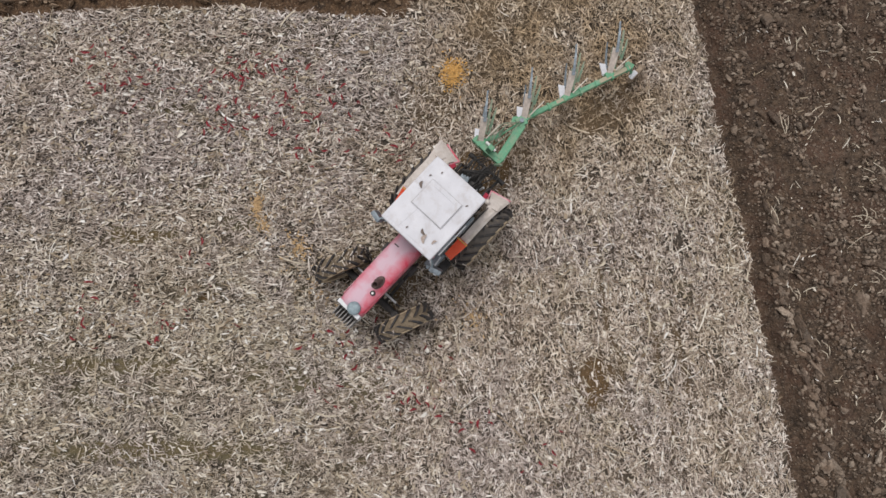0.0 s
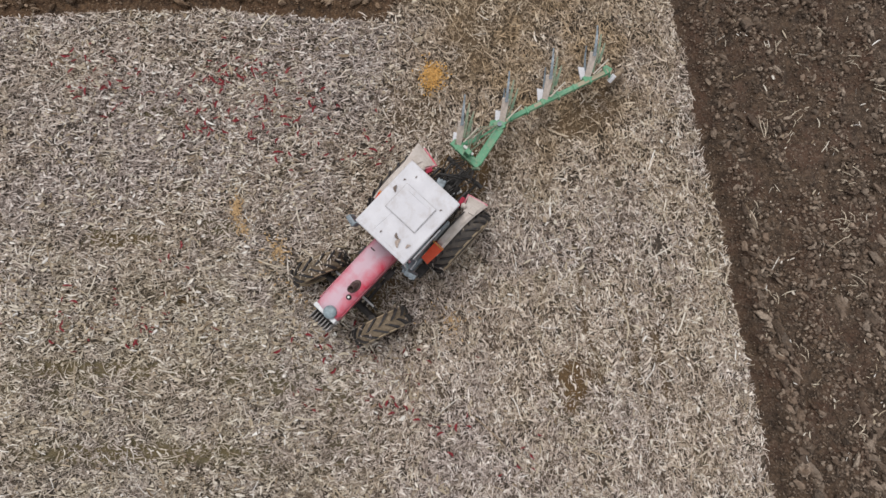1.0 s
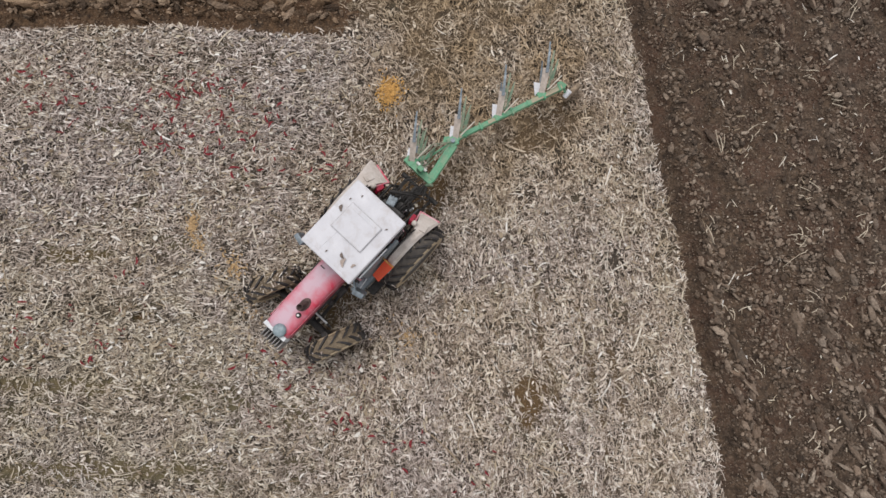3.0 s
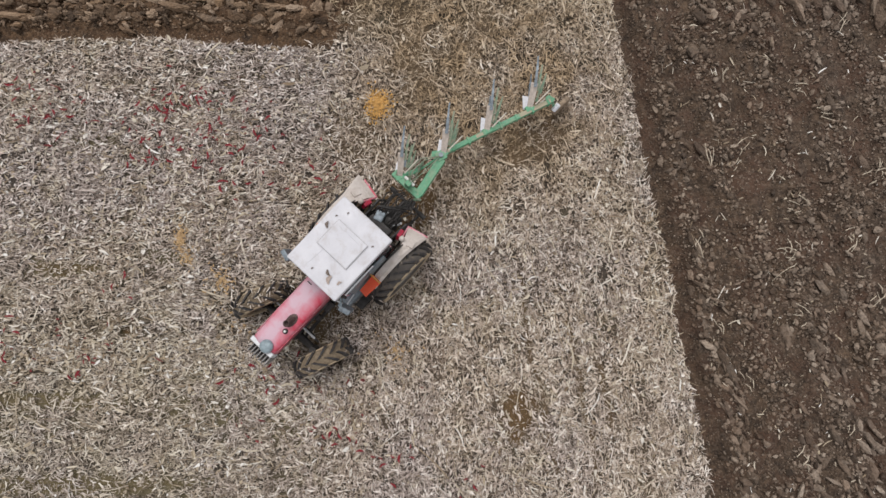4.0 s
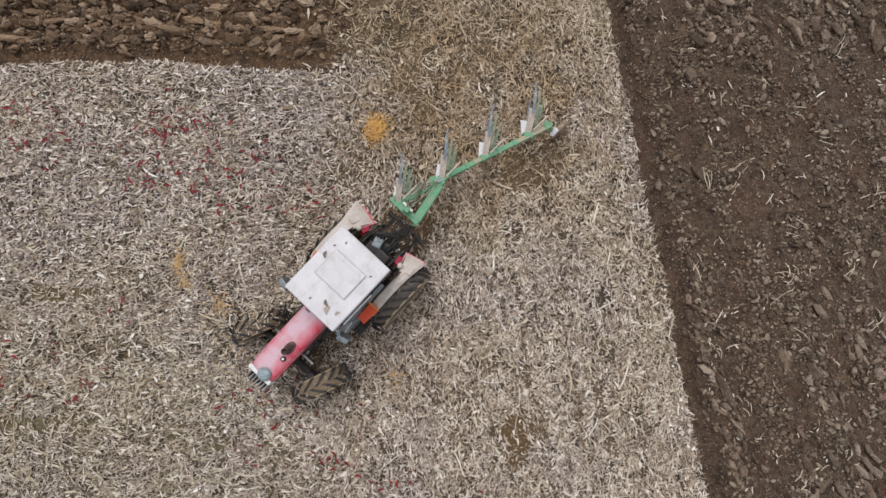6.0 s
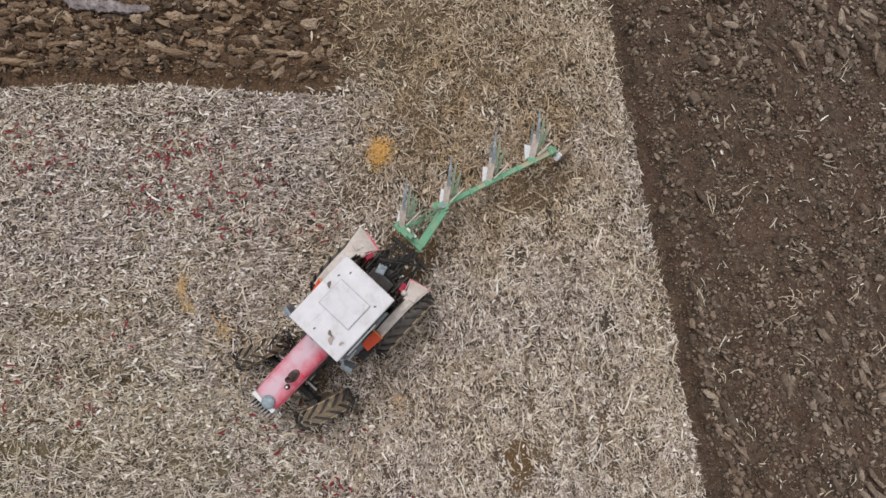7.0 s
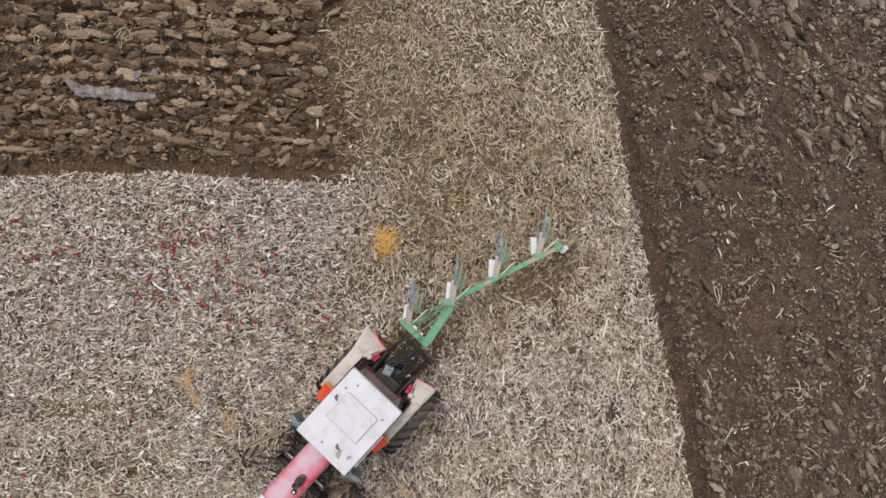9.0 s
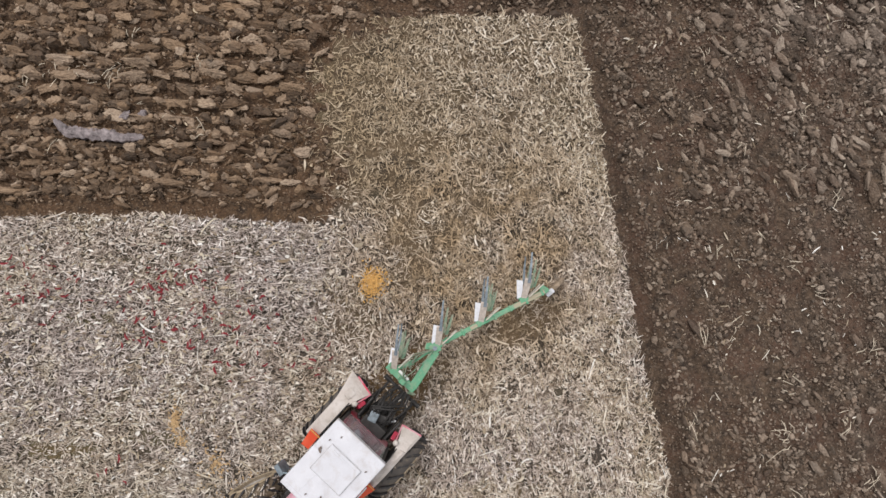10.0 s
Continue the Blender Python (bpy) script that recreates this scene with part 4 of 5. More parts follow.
def build_tractor(T):
    # running gear
    bm = bmesh.new()
    add_box(bm, (1.15, 0.42, 0.5), pose(1.75, 0, 0.92), 0.04)
    add_box(bm, (1.25, 0.38, 0.46), pose(0.55, 0, 0.85), 0.05)
    add_rod(bm, (1.2, 0, 0.85), (1.4, 0, 0.85), 0.24, 0.22, 20)
    add_box(bm, (0.5, 0.46, 0.55), pose(0.0, 0, 0.82), 0.06)
    for s in (-1, 1):
        add_rod(bm, (0, 0.15 * s, 0.78), (0, 0.72 * s, 0.78), 0.15, 0.11, 18)
        add_box(bm, (0.5, 0.07, 0.14), pose(1.7, 0.25 * s, 1.02), 0.02)
        add_rod(bm, (1.4, 0.27 * s, 1.12), (2.05, 0.27 * s, 1.1), 0.035)
    part("engine_block", bm, M_IRON, T, "oily dark engine and gearbox casing")
    for s in (-1, 1):
        bm = bmesh.new()
        add_rod(bm, (1.75, 0.31 * s, 0.8), (1.75, 0.31 * s, 1.08), 0.06)
        part("oil_filter", bm, M_IRON, T)
        bm = bmesh.new()
        add_box(bm, (0.22, 0.16, 0.2), pose(1.45, 0.32 * s, 0.98), 0.03)
        part("pump_housing", bm, M_IRON, T)
        bm = bmesh.new()
        add_bar(bm, (1.25, 0.3 * s, 0.7), (2.25, 0.34 * s, 0.6), 0.06, 0.1, 0.01)
        part("side_rail", bm, M_IRON, T)
    bm = bmesh.new()
    add_box(bm, (0.26, 0.5, 0.26), pose(2.31, 0, 0.62), 0.04)
    for s in (-1, 1):
        add_rod(bm, (2.31, 0.15 * s, 0.62), (2.31, 0.7 * s, 0.62), 0.085, 0.065, 16)
        add_rod(bm, (2.31, 0.64 * s, 0.48), (2.31, 0.66 * s, 0.86), 0.085, 0.07, 14)
    add_rod(bm, (2.14, -0.62, 0.66), (2.14, 0.62, 0.66), 0.02)
    add_rod(bm, (2.12, 0.1, 0.68), (2.12, 0.48, 0.68), 0.035)
    part("front_axle", bm, M_IRON, T)
    for s in (-1, 1):
        bm = bmesh.new()
        add_rod(bm, (2.13, 0.2 * s, 0.72), (2.13, 0.52 * s, 0.72), 0.022, None, 10)
        part("steering_ram", bm, M_NOSE, T, "bright steering ram rod")
    build_wheel("front_wheel", T, pose(2.31, 0.90, 0.61, 0, 0, -21), 0.61, 0.37, 0.31, 14, 0.06, "front wheel turned in steering", M_TYRE, 26, 21)
    build_wheel("front_wheel", T, pose(2.31, -0.81, 0.61, 0, 0, -24), 0.61, 0.37, 0.31, 14, 0.06, "front wheel turned in steering", M_TYRE, 150, 22)
    build_wheel("rear_wheel", T, pose(0, 0.86, 0.79), 0.79, 0.40, 0.44, 18, 0.06, "large rear wheel", M_REARTYRE, 12, 23)
    build_wheel("rear_wheel", T, pose(0, -0.77, 0.79), 0.79, 0.40, 0.44, 18, 0.06, "large rear wheel", M_REARTYRE, 24, 24)

    # bonnet
    bm = bmesh.new()
    rows = []
    for x, w, top in ((0.98, 0.275, 1.66), (1.5, 0.272, 1.65), (2.1, 0.268, 1.62), (2.62, 0.262, 1.58), (2.74, 0.258, 1.55)):
        rows.append([(x, -w, 1.12), (x, -w, top - 0.09), (x, -w + 0.025, top - 0.035), (x, -w + 0.08, top - 0.006), (x, -0.08, top + 0.008), (x, 0.08, top + 0.008),
                     (x, w - 0.08, top - 0.006), (x, w - 0.025, top - 0.035), (x, w, top - 0.09), (x, w, 1.12)])
    add_loft(bm, rows)
    bmesh.ops.recalc_face_normals(bm, faces=bm.faces[:])
    bonnet = part("bonnet", bm, M_BONNET, T, "sun-faded red bonnet", True)
    bm = bmesh.new()
    add_box(bm, (0.10, 0.022, 0.012), pose(1.30, -0.145, 1.662, 0, 0, 90), 0.002)
    part("vent_slot", bm, M_IRON, bonnet)
    bm = bmesh.new()
    for s in (-1, 1):
        add_box(bm, (1.55, 0.012, 0.025), pose(1.85, 0.276 * s, 1.5), 0.004)
    part("side_trim", bm, M_RED, bonnet)
    # exhaust stub
    bm = bmesh.new()
    add_lathe(bm, [(0.055, -0.12), (0.058, 0.10), (0.06, 0.115), (0.047, 0.115), (0.044, -0.11)], 24, Matrix.Translation((2.05, 0.085, 1.70)) @ pose(0, 0, 0, 0, 30, -8) @ Matrix.Diagonal((1.35, 1.0, 1, 1)))
    add_lathe(bm, [(0.125, -0.03), (0.125, 0.008), (0.11, 0.016), (0.0, 0.016)], 28, Matrix.Translation((2.03, 0.085, 1.632)) @ Matrix.Diagonal((1.15, 0.72, 1, 1)))
    part("exhaust_stub", bm, M_EXHAUST, bonnet, "short rusted exhaust stub", True)
    bm = bmesh.new()
    add_lathe(bm, [(0.0, 0.03), (0.02, 0.03), (0.022, 0.022), (0.026, 0.022), (0.046, 0.018), (0.05, 0.0), (0.05, -0.04)], 24, pose(2.25, 0.138, 1.64))
    cap = part("filler_cap", bm, M_IRON, bonnet, "black filler cap with pale centre", True)
    bm = bmesh.new()
    add_rod(bm, (2.25, 0.138, 1.66), (2.25, 0.138, 1.676), 0.024, 0.022, 16)
    part("cap_button", bm, M_WHITE, cap)
    bm = bmesh.new()
    add_lathe(bm, [(0.0, 0.07), (0.06, 0.065), (0.1, 0.05), (0.125, 0.02), (0.128, 0.0), (0.12, -0.03), (0.06, -0.04)], 28, pose(2.69, 0.07, 1.60))
    part("intake_cap", bm, M_GREY, bonnet, "round grey-blue air intake cap", True)
    # nose
    bm = bmesh.new()
    add_box(bm, (0.09, 0.53, 0.42), pose(2.785, 0, 1.345, 0, -6, 0), 0.025, 3)
    nose = part("nose_panel", bm, M_NOSE, T, "pale grey nose panel")
    bm = bmesh.new()
    for i in range(9):
        add_box(bm, (0.012, 0.02, 0.34), pose(2.838, -0.2 + 0.05 * i, 1.33, 0, -6, 0), 0.003, 1)
    part("grille_bars", bm, M_IRON, nose)
    bm = bmesh.new()
    add_box(bm, (0.24, 0.4, 0.1), pose(2.78, 0, 0.72), 0.02)
    carrier = part("weight_carrier", bm, M_IRON, T)
    for i in range(7):
        bm = bmesh.new()
        add_plate(bm, [(-0.13, -0.22), (0.10, -0.22), (0.12, -0.1), (0.12, 0.2), (0.08, 0.24), (-0.06, 0.24), (-0.13, 0.16)], 0.022,
                  pose(2.96, -0.21 + 0.07 * i, 0.98, 90, 0, 0))
        part("front_weight", bm, M_WEIGHT, carrier)

    # cab
    bm = bmesh.new()
    add_box(bm, (1.30, 0.98, 0.55), pose(0.40, 0, 1.2), 0.05)
    cab = part("cab_body", bm, M_RED, T, "red cab floor and lower panels")
    for x, y0, lean in ((1.02, 0.5, 6), (0.42, 0.53, 0), (-0.22, 0.5, -6)):
        for s in (-1, 1):
            bm = bmesh.new()
            add_bar(bm, (x + lean * 0.008, y0 * s, 1.42), (x, y0 * s, 2.5), 0.055, 0.055, 0.012)
            part("pillar", bm, M_IRON, cab)
    for a, b, c, d in (((1.06, -0.47), (1.06, 0.47), (1.03, 0.47), (1.03, -0.47)), ((-0.26, -0.47), (-0.26, 0.47), (-0.23, 0.47), (-0.23, -0.47)),
                       ((0.98, 0.52), (-0.2, 0.52), (-0.2, 0.52), (0.98, 0.52)), ((0.98, -0.52), (-0.2, -0.52), (-0.2, -0.52), (0.98, -0.52))):
        bm = bmesh.new()
        lo = [Vector((*a, 1.46)), Vector((*b, 1.46)), Vector((*c, 2.5)), Vector((*d, 2.5))]
        nrm = (lo[1] - lo[0]).cross(lo[3] - lo[0]).normalized() * 0.003
        add_loft(bm, [[p - nrm for p in lo], [p + nrm for p in lo]])
        part("window", bm, M_GLASS, cab).visible_shadow = False
    bm = bmesh.new()
    add_box(bm, (0.5, 0.5, 0.12), pose(0.2, 0, 1.55), 0.04)
    add_box(bm, (0.1, 0.46, 0.5), pose(-0.06, 0, 1.82, 0, -8, 0), 0.04)
    part("driver_seat", bm, M_IRON, cab)
    bm = bmesh.new()
    add_box(bm, (1.43, 1.14, 0.15), pose(0.42, -0.005, 2.545), 0.03, 3)
    for v in bm.verts:
        if v.co.z > 2.55:
            r = max(abs(v.co.x - 0.425) / 0.71, abs(v.co.y) / 0.56)
            v.co.z += 0.02 * (1 - r * r)
    roof = part("roof", bm, M_ROOF, T, "white cab roof stained with dirt", True)
    bm = bmesh.new()
    add_box(bm, (0.556, 0.693, 0.02), pose(0.335, -0.01, 2.637), 0.006, 2)
    part("hatch_seal", bm, M_SEAL, roof, "grey rubber hatch seal")
    bm = bmesh.new()
    add_box(bm, (0.535, 0.672, 0.04), pose(0.335, -0.01, 2.642), 0.015, 3)
    hatch = part("roof_hatch", bm, M_ROOF, roof, "raised square roof hatch", True)
    bm = bmesh.new()
    add_box(bm, (0.035, 0.5, 0.012), pose(0.13, -0.01, 2.664), 0.004, 1)
    part("hatch_hinge", bm, M_ROOF, hatch)
    for a, b in (((0.61, -0.2), (0.86, -0.22)), ((0.86, -0.22), (1.04, -0.24)), ((1.06, -0.5), (1.06, 0.5))):
        bm = bmesh.new()
        add_bar(bm, (*a, 2.619), (*b, 2.619), 0.012, 0.014, 0.003)
        part("roof_seam", bm, M_ROOF, roof)
    bm = bmesh.new()
    add_bar(bm, (1.10, -0.53, 2.50), (1.10, 0.53, 2.50), 0.07, 0.07, 0.015)
    part("front_gutter", bm, M_ROOF, roof)

    # fenders
    for s in (-1, 1):
        bm = bmesh.new()
        outer = 0.80 if s > 0 else 0.87
        rows = []
        for deg in range(-58, 50, 9):
            a = radians(deg)
            back = max(0.0, (-deg - 20) / 38)           # the tail sweeps out and back
            x, z = 0.87 * math.sin(a), 0.77 + 0.87 * math.cos(a)
            out = outer + (0.05 if s > 0 else 0.14) * back
            x2, z2 = x - 0.09 * back, z
            inner = 0.63 - 0.20 * back
            rows.append([(x, s * inner, z), (x2, s * (out - 0.05), z2), (x2, s * out, z2 - 0.045), (x2, s * out, z2 - 0.07), (x2, s * (out - 0.06), z2 - 0.025), (x, s * inner, z - 0.025)])
        add_loft(bm, rows)
        bmesh.ops.recalc_face_normals(bm, faces=bm.faces[:])
        fender = part("fender", bm, M_FENDER, T, "dusty cream mudguard over the rear wheel")
        bm = bmesh.new()
        add_bar(bm, (-0.742, s * 0.44, 1.228), (-0.832, s * 0.84, 1.228), 0.03, 0.04, 0.008)
        add_bar(bm, (-0.74, s * 0.425, 1.225), (-0.46, s * 0.52, 1.49), 0.03, 0.05, 0.008)
        part("fender_edge", bm, M_RED, fender, "faded red edge strip")
        bm = bmesh.new()
        add_plate(bm, [(-0.24, s * 0.61), (0.22, s * 0.60), (0.24, s * 0.77), (-0.24, s * 0.82)] if s > 0 else [(-0.24, -0.82), (0.24, -0.77), (0.22, -0.60), (-0.24, -0.61)], 0.02, pose(0.60, 0, 1.50, 0, 34, 0))
        part("front_flap", bm, M_ORANGE, fender, "bright orange-red front flap")
        bm = bmesh.new()
        add_box(bm, (0.03, 0.25, 0.015), pose(0.42, s * 0.695, 1.635, 0, 34, 0), 0.004, 1)
        part("flap_strip", bm, M_ORANGESOIL, fender)
        bm = bmesh.new()
        add_rod(bm, (0.5, s * 0.6, 1.2), (0.5, s * 0.6, 1.52), 0.012, None, 8)
        part("flap_stay", bm, M_IRON, fender)
        bm = bmesh.new()
        add_plate(bm, [(-0.3, 0), (0.55, 0), (0.4, 0.75), (-0.15, 0.85), (-0.42, 0.5)], 0.02, pose(-0.05, s * 0.62, 0.95, 90, 0, 0))
        part("side_sheet", bm, M_IRON, fender, "dark inner sheet of the mudguard")
        bm = bmesh.new()
        add_box(bm, (0.17, 0.08, 0.16), pose(-0.50, s * 0.435, 1.41, 0, -25, 12 * s), 0.02)
        part("tail_lamp", bm, M_LAMP, fender, "red tail lamp")
        bm = bmesh.new()
        add_lathe(bm, [(0.0, 0.05), (0.04, 0.04), (0.055, 0.0), (0.04, -0.05), (0.0, -0.06)], 18, pose(-0.47, s * 0.53, 1.565, 0, -70, 0))
        part("work_lamp", bm, M_FENDER, fender, "pale grey work lamp", True)
        bm = bmesh.new()
        add_box(bm, (0.2, 0.13, 0.035), pose(-0.52, s * 0.72, 1.49, 0, -36, 14 * s), 0.012, 2)
        part("lamp_box", bm, M_FENDER, fender, "pale dusty lamp bracket")
        # mirror on its arm
        bm = bmesh.new()
        add_rod(bm, (1.04, s * 0.5, 2.2), (1.16, s * 0.64, 2.12), 0.014)
        arm = part("mirror_arm", bm, M_GREY, T)
        bm = bmesh.new()
        add_rod(bm, (1.04, s * 0.5, 1.75), (1.16, s * 0.64, 1.85), 0.012)
        part("mirror_stay", bm, M_GREY, T)
        bm = bmesh.new()
        add_box(bm, (0.1, 0.22, 0.3), pose(1.16, s * 0.72, 1.98, 0, 12, 14 * s), 0.03)
        part("mirror", bm, M_BLUE, arm, "grey-blue wing mirror")
        bm = bmesh.new()
        add_box(bm, (0.62, 0.05, 0.9), pose(0.6, s * 0.535, 1.5), 0.015)
        part("cab_door", bm, M_DOOR, cab, "dusty grey cab door")
    # step and tank
    bm = bmesh.new()
    add_box(bm, (0.42, 0.22, 0.4), pose(0.98, 0.52, 0.95), 0.04)
    part("fuel_tank", bm, M_BLUE, T, "dark grey-blue fuel tank beside the cab")
    bm = bmesh.new()
    for z in (0.45, 0.72):
        add_box(bm, (0.3, 0.16, 0.03), pose(0.95, 0.72, z), 0.008)
    for x in (0.81, 1.09):
        add_bar(bm, (x, 0.72, 0.42), (x, 0.6, 1.1), 0.03, 0.02, 0.004)
    part("cab_step", bm, M_IRON, T)
    # three-point linkage
    for s in (-1, 1):
        bm = bmesh.new()
        add_bar(bm, (-0.1, s * 0.28, 0.55), (-1.12, s * 0.34, 0.62), 0.05, 0.09, 0.012)
        part("lower_link", bm, M_IRON, T)
        bm = bmesh.new()
        add_rod(bm, (-0.25, s * 0.3, 1.18), (-0.62, s * 0.32, 0.62), 0.03)
        add_bar(bm, (-0.1, s * 0.24, 1.2), (-0.3, s * 0.3, 1.2), 0.06, 0.08, 0.01)
        part("lift_rod", bm, M_IRON, T)
    bm = bmesh.new()
    add_rod(bm, (-0.22, 0, 1.12), (-1.05, 0, 1.08), 0.032)
    add_rod(bm, (-0.5, 0, 1.1), (-0.8, 0, 1.09), 0.045)
    part("top_link", bm, M_IRON, T)
    bm = bmesh.new()
    add_box(bm, (0.18, 0.3, 0.25), pose(-0.36, 0, 0.95), 0.03)
    add_rod(bm, (-0.4, 0, 0.72), (-0.62, 0, 0.7), 0.05)
    add_box(bm, (0.3, 0.26, 0.06), pose(-0.42, -0.08, 1.18), 0.02)
    part("hydraulic_block", bm, M_IRON, T, "oily valve block")
    bm = bmesh.new()
    add_box(bm, (0.16, 0.2, 0.12), pose(-0.55, 0.06, 1.2, 0, 0, 20), 0.03)
    part("spool_cover", bm, M_IRON, T)
    bm = bmesh.new()
    add_bar(bm, (-0.2, -0.3, 0.5), (-0.95, -0.12, 0.46), 0.06, 0.05, 0.01)
    part("drawbar", bm, M_IRON, T)
    for s in (-1, 1):
        bm = bmesh.new()
        add_rod(bm, (-0.2, s * 0.45, 0.6), (-0.85, s * 0.36, 0.6), 0.02)
        part("stabiliser", bm, M_IRON, T)
        bm = bmesh.new()
        add_rod(bm, (-0.05, s * 0.2, 1.0), (-0.28, s * 0.3, 1.2), 0.045)
        part("lift_ram", bm, M_IRON, T)
    bm = bmesh.new()
    add_bar(bm, (-1.12, -0.42, 0.64), (-1.12, 0.42, 0.64), 0.06, 0.06, 0.01)
    part("cross_shaft", bm, M_IRON, T)
    for y, x in ((-0.22, -0.52), (-0.1, -0.6), (0.16, -0.5), (0.24, -0.62)):
        bm = bmesh.new()
        add_rod(bm, (x, y, 1.12), (x - 0.07, y + 0.03, 1.2), 0.022, None, 10)
        part("coupling", bm, M_NOSE, T)
    for k, (y, z) in enumerate(((-0.18, 1.1), (-0.12, 1.16), (-0.05, 1.14), (0.08, 1.12), (0.14, 1.18))):
        bm = bmesh.new()
        pts = [Vector((-0.4, y, z)), Vector((-0.7, y * 1.5, z + 0.18)), Vector((-0.95, y * 2.0, z + 0.05)), Vector((-1.2, y, z - 0.1))]
        for a, b in zip(pts, pts[1:]):
            add_rod(bm, a, b, 0.012, None, 8)
        part("hydraulic_hose", bm, M_IRON, T)


def build_linkage_clutter(T):
    """Guards, pins, chains and hoses between the rear wheels, and the rails and cables by the cab."""
    r = random.Random(41)
    bm = bmesh.new()
    add_plate(bm, [(-0.78, -0.2), (-0.5, -0.24), (-0.5, 0.24), (-0.78, 0.2), (-0.82, 0.0)], 0.03, pose(0, 0, 0.78, 0, 8, 0))
    part("shaft_guard", bm, M_IRON, T, "black guard over the drive shaft")
    bm = bmesh.new()
    add_rod(bm, (-0.6, 0, 0.66), (-1.15, 0.05, 0.64), 0.055, 0.05, 14)
    part("drive_shaft", bm, M_IRON, T)
    bm = bmesh.new()
    add_box(bm, (0.26, 0.52, 0.2), pose(-0.34, 0.02, 1.28, 0, 10, 0), 0.04)
    part("lift_housing", bm, M_IRON, T, "oily lift housing behind the cab")
    bm = bmesh.new()
    add_box(bm, (0.2, 0.18, 0.14), pose(-0.5, -0.1, 1.36, 0, 0, 15), 0.03)
    part("valve_chest", bm, M_BLUE, T, "grey-blue hydraulic valve chest")
    for s in (-1, 1):
        bm = bmesh.new()
        add_bar(bm, (-0.3, s * 0.34, 1.3), (-0.74, s * 0.36, 1.22), 0.05, 0.07, 0.012)
        part("lift_arm", bm, M_IRON, T)
        bm = bmesh.new()
        add_rod(bm, (-0.72, s * 0.36, 1.22), (-0.86, s * 0.35, 0.66), 0.028, None, 10)
        part("lift_link", bm, M_IRON, T)
        bm = bmesh.new()
        add_rod(bm, (-1.12, s * 0.3, 0.64), (-1.12, s * 0.47, 0.64), 0.05, None, 12)
        part("ball_joint", bm, M_IRON, T)
    for _ in range(9):
        y0, y1 = r.uniform(-0.22, 0.22), r.uniform(-0.4, 0.4)
        pts = [Vector((-0.45, y0, 1.3)), Vector((-0.62, y0 * 1.4, 1.42 + r.uniform(-0.05, 0.08))), Vector((-0.85, (y0 + y1) * 0.6, 1.3 + r.uniform(-0.1, 0.1))),
               Vector((-1.02, y1, 1.05 + r.uniform(-0.1, 0.1))), Vector((-1.2, y1 * 0.7, 0.95))]
        bm = bmesh.new()
        for a, b in zip(pts, pts[1:]):
            add_rod(bm, a, b, 0.015, None, 8)
        part("hydraulic_hose", bm, M_IRON, T)
    # rails, lamp and cables by the door on the open side
    for a, b, rad in (((1.12, 0.56, 2.3), (1.16, 0.62, 1.3), 0.014), ((0.9, 0.6, 1.62), (1.18, 0.64, 1.62), 0.013), ((0.25, 0.6, 2.44), (0.95, 0.6, 2.44), 0.013)):
        bm = bmesh.new()
        add_rod(bm, a, b, rad, None, 10)
        part("grab_rail", bm, M_NOSE, T, "pale grab rail by the cab door")
    for y in (0.56, 0.66, 0.74):
        bm = bmesh.new()
        add_box(bm, (0.07, 0.06, 0.09), pose(1.2, y, 1.75 + 0.1 * (y - 0.6), 0, 10, 20), 0.015)
        part("lamp_cluster", bm, M_BLUE if y < 0.7 else M_NOSE, T, "small lamp and indicator cluster")
    bm = bmesh.new()
    add_box(bm, (0.4, 0.05, 0.5), pose(0.2, 0.575, 1.85), 0.012)
    part("quarter_panel", bm, M_DOOR, T, "dusty grey quarter panel")


build_tractor(TRACTOR)
build_linkage_clutter(TRACTOR)


# ---------------------------------------------------------------- plough
M_SLATGREEN = mat_painted("worn_green", (0.1, 0.19, 0.12), (0.2, 0.22, 0.16), (0.34, 0.3, 0.23), 0.6, dirt=(0.42, 0.62), scale=7)
M_BEAMMUD = mat_painted("dried_mud_film", (0.37, 0.325, 0.235), (0.3, 0.33, 0.23), (0.42, 0.36, 0.27), 0.9, scale=6)
PLOUGH = thing("reversible_plough", pose(-0.5, 2.3, 0.0), "green four-furrow reversible plough with steel mouldboards, behind the tractor", "plough")


